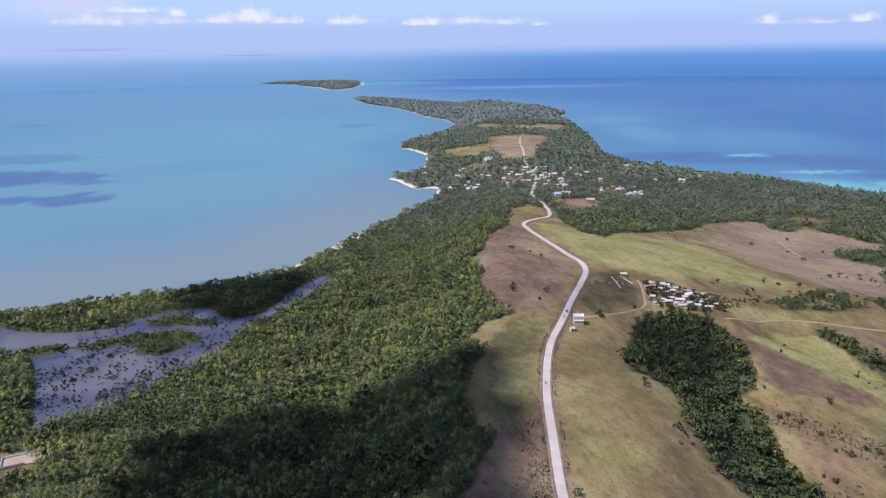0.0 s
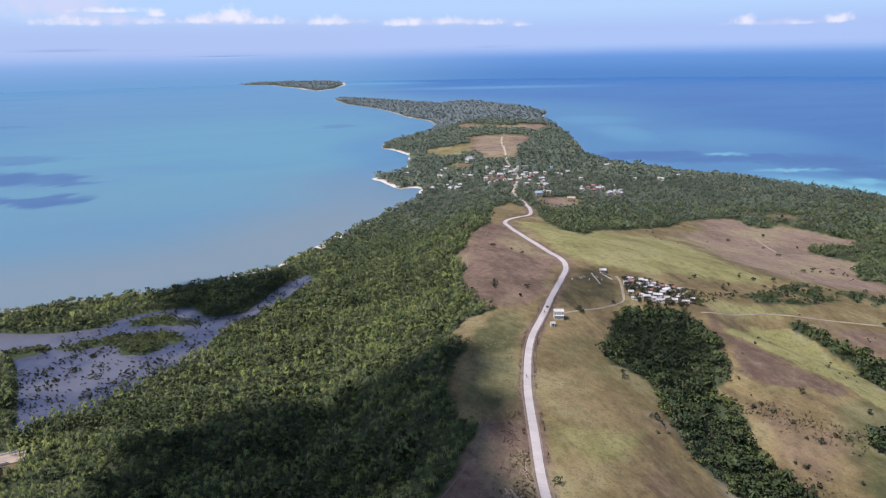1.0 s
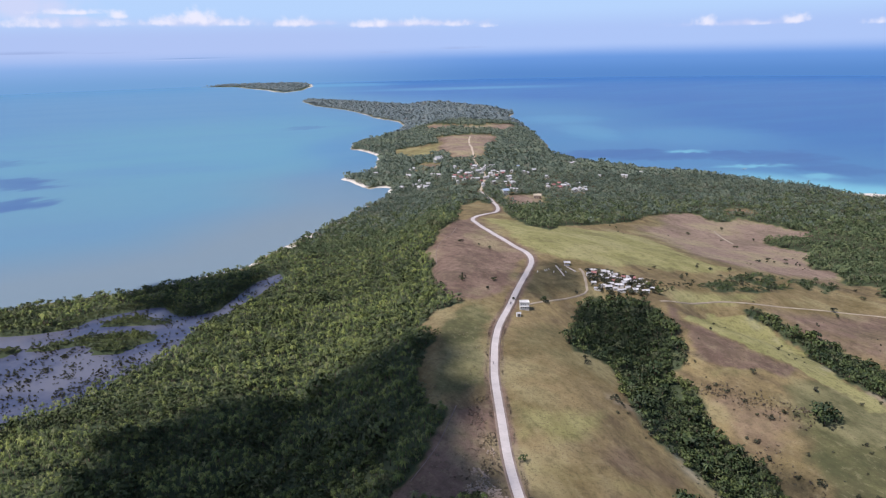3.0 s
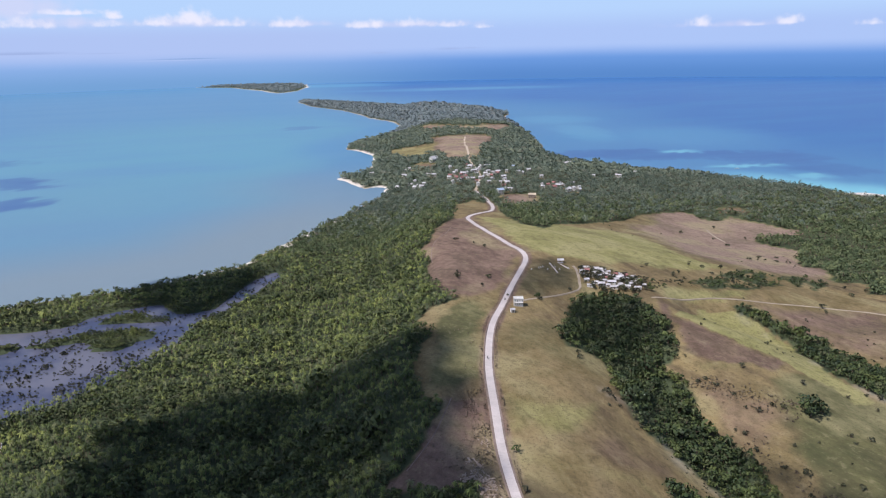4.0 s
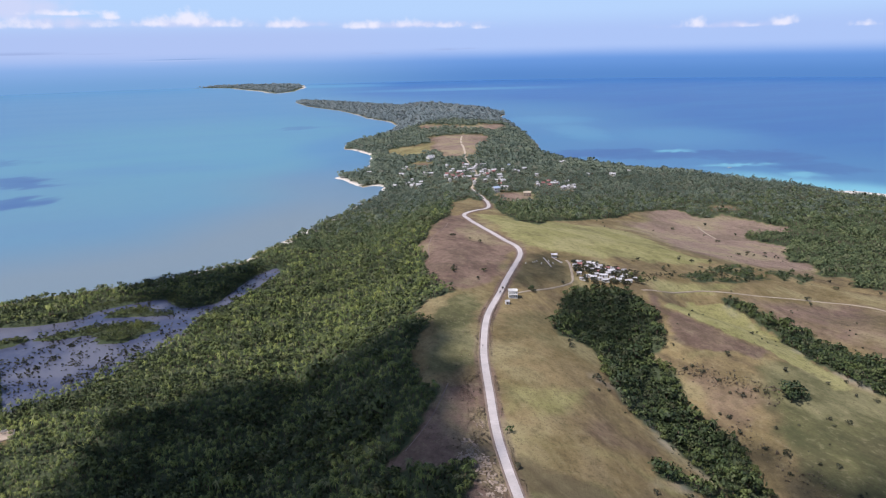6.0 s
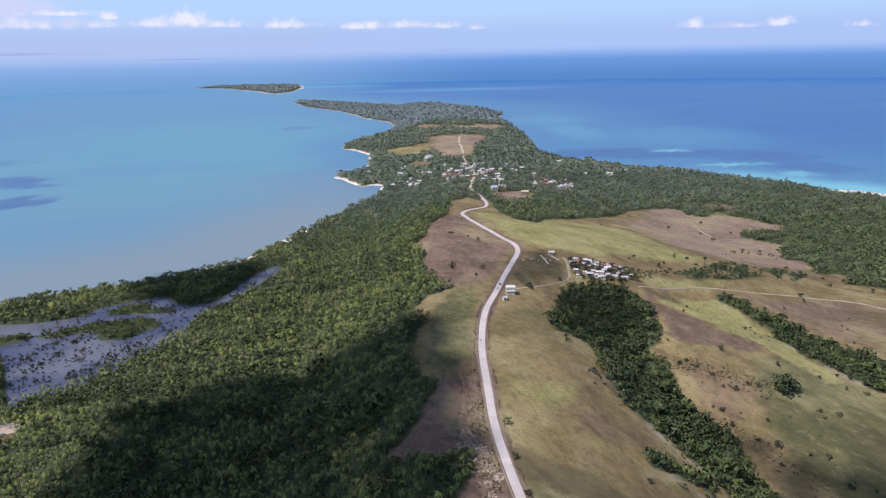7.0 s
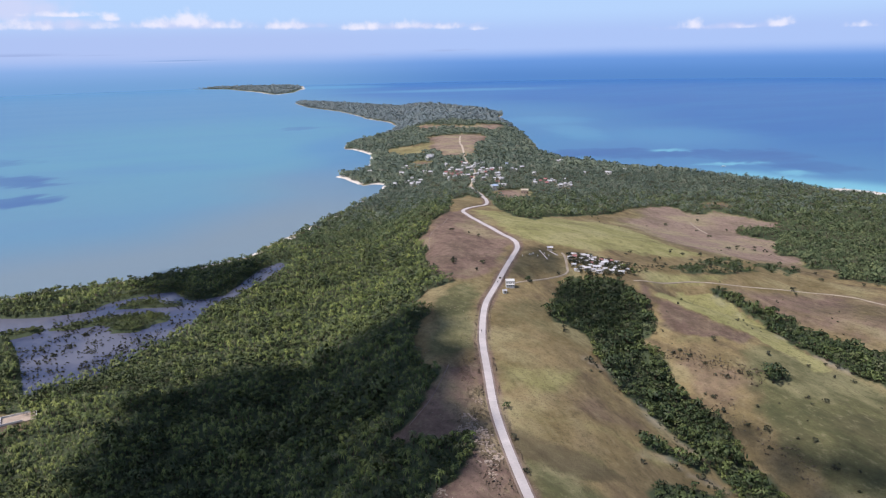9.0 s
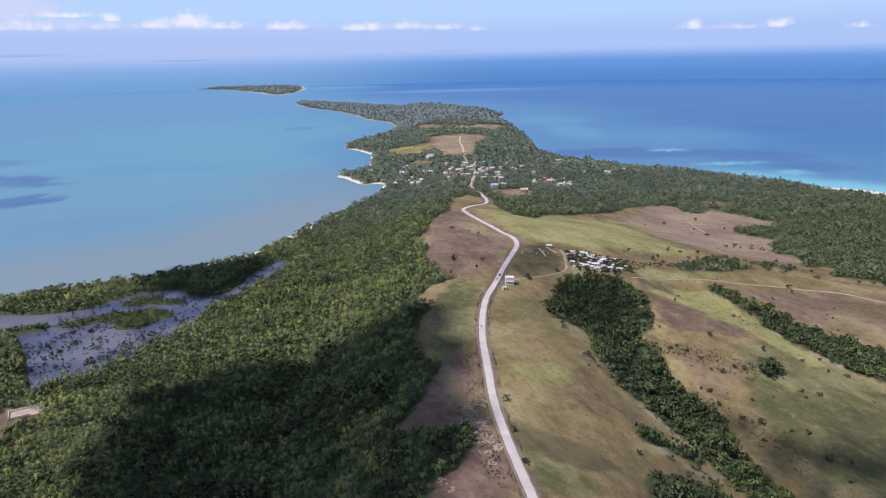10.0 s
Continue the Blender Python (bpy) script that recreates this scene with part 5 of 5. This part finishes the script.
for hx, hy, k, size, group in HOUSES:
    turn = rng.uniform(-50, 50) + (90 if rng.rand() < 0.3 else 0)
    if size > 1.0:
        size = rng.uniform(0.8, 1.3)
    if hy < 600:
        turn, size = -8 + rng.uniform(-10, 10), rng.uniform(0.5, 0.78)
    rise = 0.0 if hy < 600 else 1.2
    m = pose(hx, hy, float(terrain(hx, hy)) + 0.15 + rise, 0, 0, turn) @ Matrix.Scale(size, 4)
    if k not in placed:
        placed.add(k)
        KINDS[k].matrix_basis = m
        KINDS[k]["group"] = group
    else:
        ob = copy_thing(KINDS[k], m)
        ob.scale = (size, size, size)
        ob["group"] = group


def big_building(name, w, d, h, rise, wall, roof, label, bays, floors, at, turn, category="building"):
    """A larger building with rows of windows."""
    base = new(name)
    part("wall", prism(bmesh.new(), w, d, h, rise), wall, base)
    part("roof", roof_mesh(bmesh.new(), w, d, h, rise, 0.5, 0.14), roof, base)
    for f in range(floors):
        z = 0.9 + f * (h / floors)
        for k in range(bays):
            cx = -w / 2 + w * (k + 0.5) / bays
            win = part("window", box(bmesh.new(), cx - 0.55, -d / 2 - 0.07, z, cx + 0.55, -d / 2 + 0.02, z + 1.2, 0.03), grey_wall, base)
            part("pane", box(bmesh.new(), cx - 0.44, -d / 2 - 0.1, z + 0.1, cx + 0.44, -d / 2 - 0.06, z + 1.1), dark_glass, win)
    part("door", box(bmesh.new(), w / 2 - 0.9, -d / 2 - 0.06, 0, w / 2 - 0.1, -d / 2 + 0.03, 2.1, 0.02), door_wood, base)
    base.matrix_basis = pose(at[0], at[1], float(terrain(*at)) + 0.2, 0, 0, turn)
    return tagged(base, label, category)


# two-storey white house with a flat roof beside the road
white = new("white_house")
part("wall", box(bmesh.new(), -2.9, -2.2, -1.5, 2.9, 2.2, 4.3, 0.04), white_wall, white)
bm = bmesh.new()
box(bm, -3.1, -2.4, 4.302, 3.1, 2.4, 4.5, 0.03)
for x0, y0, x1, y1 in ((-3.1, -2.4, 3.1, -2.2), (-3.1, 2.2, 3.1, 2.4), (-3.1, -2.197, -2.9, 2.197), (2.9, -2.197, 3.1, 2.197)):
    box(bm, x0, y0, 4.503, x1, y1, 4.85)
part("roof", bm, white_wall, white, "flat white roof with a low parapet")
for k in range(4):
    for f in range(2):
        cx, z = -2.1 + k * 1.4, 0.7 + f * 2.1
        win = part("window", box(bmesh.new(), cx - 0.36, -2.27, z + 0.1, cx + 0.36, -2.18, z + 0.9, 0.02), white_wall, white)
        part("pane", box(bmesh.new(), cx - 0.26, -2.31, z + 0.2, cx + 0.26, -2.26, z + 0.8), dark_glass, win)
part("door", box(bmesh.new(), 2.87, -0.5, 0, 2.95, 0.5, 2.0, 0.02), door_wood, white)
part("balcony", box(bmesh.new(), -2.9, -2.9, 2.15, 2.9, -2.203, 2.32, 0.02), white_wall, white)
white.matrix_basis = pose(79.5, 382, float(terrain(79.5, 382)) + 0.3, 0, 0, -6)
tagged(white, "white two-storey concrete house with small windows beside the road", "house")
shed = new("shed")
part("wall", prism(bmesh.new(), 2.4, 2.2, 1.9, 0.5), white_wall, shed)
part("roof", roof_mesh(bmesh.new(), 2.4, 2.2, 1.9, 0.5), tin_roof, shed)
part("door", box(bmesh.new(), -0.4, -1.16, 0, 0.4, -1.07, 1.8, 0.02), door_wood, shed)
shed.matrix_basis = pose(73.8, 371, float(terrain(73.8, 371)) + 0.15, 0, 0, 10)
tagged(shed, "small white shed with a tin roof near the road", "shed")
big_building("chapel", 13, 9, 5.5, 3.6, white_wall, tin_roof, "large white hall with a pale roof at the village edge", 5, 1, (76, 1117), 35)
big_building("school", 16, 7, 4.5, 2.0, white_wall, tin_roof, "long pale-roofed building in the middle of the village", 7, 1, (147, 1016), -8)
big_building("school", 8, 9, 6, 1.6, white_wall, blue_roof, "tall building with a blue-grey roof above bare ground", 4, 2, (142, 838), 15)
big_building("house", 9, 6, 4.5, 1.4, rubble_stone, pale_dirt, "house with tan walls and a tan roof on bare ground", 3, 1, (178, 813), -10, "house")

# open shed and white grave stones on the knoll
pavilion = new("pavilion")
for px in (-1.6, 1.6):
    for py in (-1.1, 1.1):
        part("post", cyl(bmesh.new(), 0.09, 0.09, (px, py, -0.4), (px, py, 2.3)), grey_wall, pavilion)
part("roof", roof_mesh(bmesh.new(), 4.2, 3.0, 2.3, 0.7, 0.4), tin_roof, pavilion)
part("floor", box(bmesh.new(), -2.0, -1.5, -0.5, 2.0, 1.5, 0.12, 0.03), concrete, pavilion)
pavilion.matrix_basis = pose(126.5, 462, float(terrain(126.5, 462)) + 0.1, 0, 0, -6)
tagged(pavilion, "open shed on posts with a grey tin roof", "pavilion")


def tomb():
    base = new("tomb")
    part("slab", box(bmesh.new(), -0.6, -1.1, -0.2, 0.6, 1.1, 0.55, 0.05), grey_wall, base)
    part("headstone", box(bmesh.new(), -0.5, 1.0, 0.551, 0.5, 1.2, 1.5, 0.05), white_wall, base)
    return tagged(base, "white painted concrete tomb on short grass", "tomb", "tombs on the knoll")


first_tomb = tomb()
for k, (tx, ty) in enumerate(((109, 450), (111, 452), (107.5, 449), (118, 457), (120, 451.5), (122, 446), (129, 448), (113, 446), (101, 446))):
    m = pose(tx, ty, float(terrain(tx, ty)) + 0.1, 0, 0, rng.uniform(-30, 30)) @ Matrix.Scale(0.6, 4)
    if k == 0:
        first_tomb.matrix_basis = m
    else:
        copy_thing(first_tomb, m).scale = (0.6, 0.6, 0.6)
ribbon("path", [(118.0, 461.6), (118.7, 449.7), (118.8, 437.8)], 0.45, 0.12, concrete, 1.0, label="pale concrete path between the tombs", category="path")
ribbon("path", [(125.5, 459), (127.5, 453), (129.5, 447)], 0.5, 0.12, concrete, 1.0, label="short pale concrete path beside the tombs", category="path")

# walled white foundation in the western clearing
yard = new("foundation")
part("floor", box(bmesh.new(), -9, -5, -1.0, 9, 5, 0.35, 0.05), rubble_stone, yard)
for x0, y0, x1, y1 in ((-9, 4.7, 9, 5), (-9, -5, -8.7, 4.697), (8.7, -5, 9, 4.697), (-8.697, -5, 2, -4.7)):
    part("wall", box(bmesh.new(), x0, y0, 0.352, x1, y1, 1.5, 0.04), white_wall, yard)
yard.matrix_basis = pose(-216, 309, float(terrain(-216, 309)) + 0.3, 0, 0, 24)
tagged(yard, "low white walls of an unfinished building in a clearing", "building")

# outrigger boat near the eastern shore
boat = new("boat")
bm = bmesh.new()
ring0 = [(-5, 0, 0.9), (-3.4, 0.55, 0.55), (0, 0.75, 0.45), (3.4, 0.55, 0.55), (5, 0, 0.95), (3.4, -0.55, 0.55), (0, -0.75, 0.45), (-3.4, -0.55, 0.55)]
top_ring = [bm.verts.new(p) for p in ring0]
keel = [bm.verts.new((px * 0.85, py * 0.35, -0.3)) for px, py, pz in ring0]
for k in range(8):
    bm.faces.new((top_ring[k], top_ring[(k + 1) % 8], keel[(k + 1) % 8], keel[k]))
bm.faces.new(keel[::-1])
bm.faces.new(top_ring)
bmesh.ops.recalc_face_normals(bm, faces=bm.faces)
part("hull", bm, white_wall, boat)
for s in (-1, 1):
    part("outrigger", cyl(bmesh.new(), 0.12, 0.08, (-3.2, s * 2.6, 0.1), (3.2, s * 2.6, 0.1), 6), white_wall, boat)
    part("boom", cyl(bmesh.new(), 0.06, 0.06, (s * 1.6, -2.6, 0.2), (s * 1.6, 2.6, 0.2), 6), door_wood, boat)
part("canopy", box(bmesh.new(), -1.8, -0.8, 1.5, 1.8, 0.8, 1.62, 0.03), white_wall, boat)
boat.matrix_basis = pose(575, 1068, 0.1, 0, 0, 20)
tagged(boat, "white outrigger boat moored near the shore", "boat")


# motorcycles on the road
def motorcycle():
    base = new("motorcycle")
    part("body", box(box(bmesh.new(), -0.55, -0.14, 0.45, 0.5, 0.14, 0.75, 0.05), -0.75, -0.16, 0.76, 0.05, 0.16, 0.9, 0.04), dark_metal, base)
    for px in (-0.62, 0.62):
        wheel = part("wheel", cyl(bmesh.new(), 0.3, 0.3, (px, -0.06, 0.3), (px, 0.06, 0.3), 14), rubber, base)
        part("rim", cyl(bmesh.new(), 0.2, 0.2, (px, -0.065, 0.3), (px, 0.065, 0.3), 10), dark_metal, wheel)
    part("handlebar", cyl(bmesh.new(), 0.03, 0.03, (0.45, -0.35, 1.0), (0.45, 0.35, 1.0), 6), dark_metal, base)
    part("fork", cyl(bmesh.new(), 0.04, 0.04, (0.62, 0, 0.3), (0.43, 0, 1.02), 6), dark_metal, base)
    return tagged(base, "dark motorcycle standing at the road edge", "motorcycle", "motorcycles on the road")


first_bike = motorcycle()
first_bike.matrix_basis = pose(48.8, 306, float(terrain(48.8, 306)) + 0.32, 0, 0, 80) @ Matrix.Scale(1.15, 4)
first_bike.scale = (1.15, 1.15, 1.15)
copy_thing(first_bike, pose(72.2, 389, float(terrain(72.2, 389)) + 0.32, 0, 0, 60))

# broken stones on the bank below the road
STONES = [(29, 219), (33, 216), (26, 208), (29, 207), (31.5, 207), (34, 204), (36, 202), (33, 198), (35, 194), (35.5, 190), (37, 187), (33, 200), (38, 184), (33, 182), (35, 178), (36, 231), (31, 212),
          (16, 158), (13, 165), (34, 172)]
rubble = new("rubble_pile")
bm = bmesh.new()
bmesh.ops.create_icosphere(bm, subdivisions=1, radius=0.5)
for v in bm.verts:
    v.co *= 1 + 0.35 * noise.noise(v.co * 3)
    v.co.z *= 0.55
stone_me = bpy.data.meshes.new("stone")
bm.to_mesh(stone_me)
bm.free()
stone_me.materials.append(rubble_stone)
for n_heap, (cx, cy) in enumerate(STONES):
    big = 1.15 if n_heap < 14 else 0.8
    for k in range(14):
        px, py = cx + rng.normal(0, 1.3), cy + rng.normal(0, 1.6)
        ob = new("stone", stone_me)
        ob.parent = rubble
        ob.matrix_basis = pose(px, py, float(terrain(px, py)) + 0.05, rng.uniform(-15, 15), rng.uniform(-15, 15), rng.uniform(0, 360)) @ Matrix.Diagonal((big * rng.uniform(0.8, 2.6), big * rng.uniform(0.5, 1.1), rng.uniform(0.6, 1.4), 1))
tagged(rubble, "pale broken stones and slabs strewn on a bare bank", "rubble")


# ---------------------------------------------------------------- clouds overhead, whose shade lies on the land
def cloud(region, height, gap, size, seed):
    crng = np.random.RandomState(seed)
    xs, ys = [p[0] for p in region], [p[1] for p in region]
    a, b = np.meshgrid(np.arange(min(xs), max(xs), gap), np.arange(min(ys), max(ys), gap))
    a, b = a.ravel() + crng.uniform(-0.5, 0.5, a.size) * gap, b.ravel() + crng.uniform(-0.5, 0.5, b.size) * gap
    u, v = rugged(a, b, 9.0)
    k = inside(region, u, v)
    bm = bmesh.new()
    bmesh.ops.create_icosphere(bm, subdivisions=2, radius=1.0)
    ball = np.array([p.co[:] for p in bm.verts])
    tri = np.array([[p.index for p in f.verts] for f in bm.faces])
    bm.free()
    pieces = []
    for px, py in zip(a[k], b[k]):
        r = size * crng.uniform(0.6, 1.15)
        lump = 1 + 0.12 * np.sin(ball @ crng.normal(0, 3, 3) + crng.uniform(0, 6))
        low = float(terrain(px, py)) + 3
        far = (height - low) / TO_SUN.z
        c = np.array([px + TO_SUN.x * far, py + TO_SUN.y * far, height]) + np.array(TO_SUN) * crng.uniform(-0.3, 1.2) * size
        pieces.append((ball * lump[:, None] * r + c, tri, 0))
    v, t, w, nrm = joined(pieces)
    return tagged(new("cloud", shape("cloud", v, t, [cloud_mat], smooth_faces=True)), "white fair-weather cloud drifting over the land", "cloud", "clouds overhead", "structure")


cloud([(-150, 190), (-158, 270), (-146, 322), (-112, 345), (-60, 352), (-20, 352), (14, 358), (24, 345), (28, 312), (26, 276), (29, 262), (29, 225), (29, 205), (19, 188), (9, 160), (4, 130), (0, 40), (-150, 60)], 620, 10, 11, 1)
cloud([(-240, 588), (-190, 604), (-140, 604), (-124, 570), (-134, 520), (-180, 500), (-215, 530), (-240, 556)], 640, 11, 9.5, 2)
cloud([(168, 246), (179, 236), (195, 219), (206, 202), (228, 196), (262, 200), (262, 120), (150, 130), (164, 190), (163, 217)], 640, 8.0, 5.4, 3)
cloud([(100, 330), (98, 345), (106, 372), (118, 392), (150, 394), (158, 378), (160, 345), (148, 328), (122, 322)], 660, 8.5, 4.1, 4)
cloud([(62, 398), (84, 390), (126, 406), (134, 436), (126, 468), (108, 470), (96, 452), (80, 420)], 650, 8.5, 4.0, 5)


# ---------------------------------------------------------------- concrete slabs of the road
p = along(ROAD, 4.0)
s = sides_of(p)
for k in range(len(p) - 1):
    q = []
    for i, f in ((k, 0.004), (k + 1, -0.004)):
        c = p[i] + (p[k + 1] - p[k]) * f
        z = float(terrain(*p[i]))
        q.append((c - s[i] * 1.85, c + s[i] * 1.85, z))
    up = 0.14 + 0.012 * rng.rand()
    (a0, b0, z0), (a1, b1, z1) = q
    v = [(*a0, z0 + up), (*b0, z0 + up), (*b1, z1 + up), (*a1, z1 + up), (*a0, z0 - 0.2), (*b0, z0 - 0.2), (*b1, z1 - 0.2), (*a1, z1 - 0.2)]
    part("slab", shape("slab", v, [(0, 1, 2, 3), (4, 5, 1, 0), (5, 6, 2, 1), (6, 7, 3, 2), (7, 4, 0, 3)], [concrete]), concrete, road)
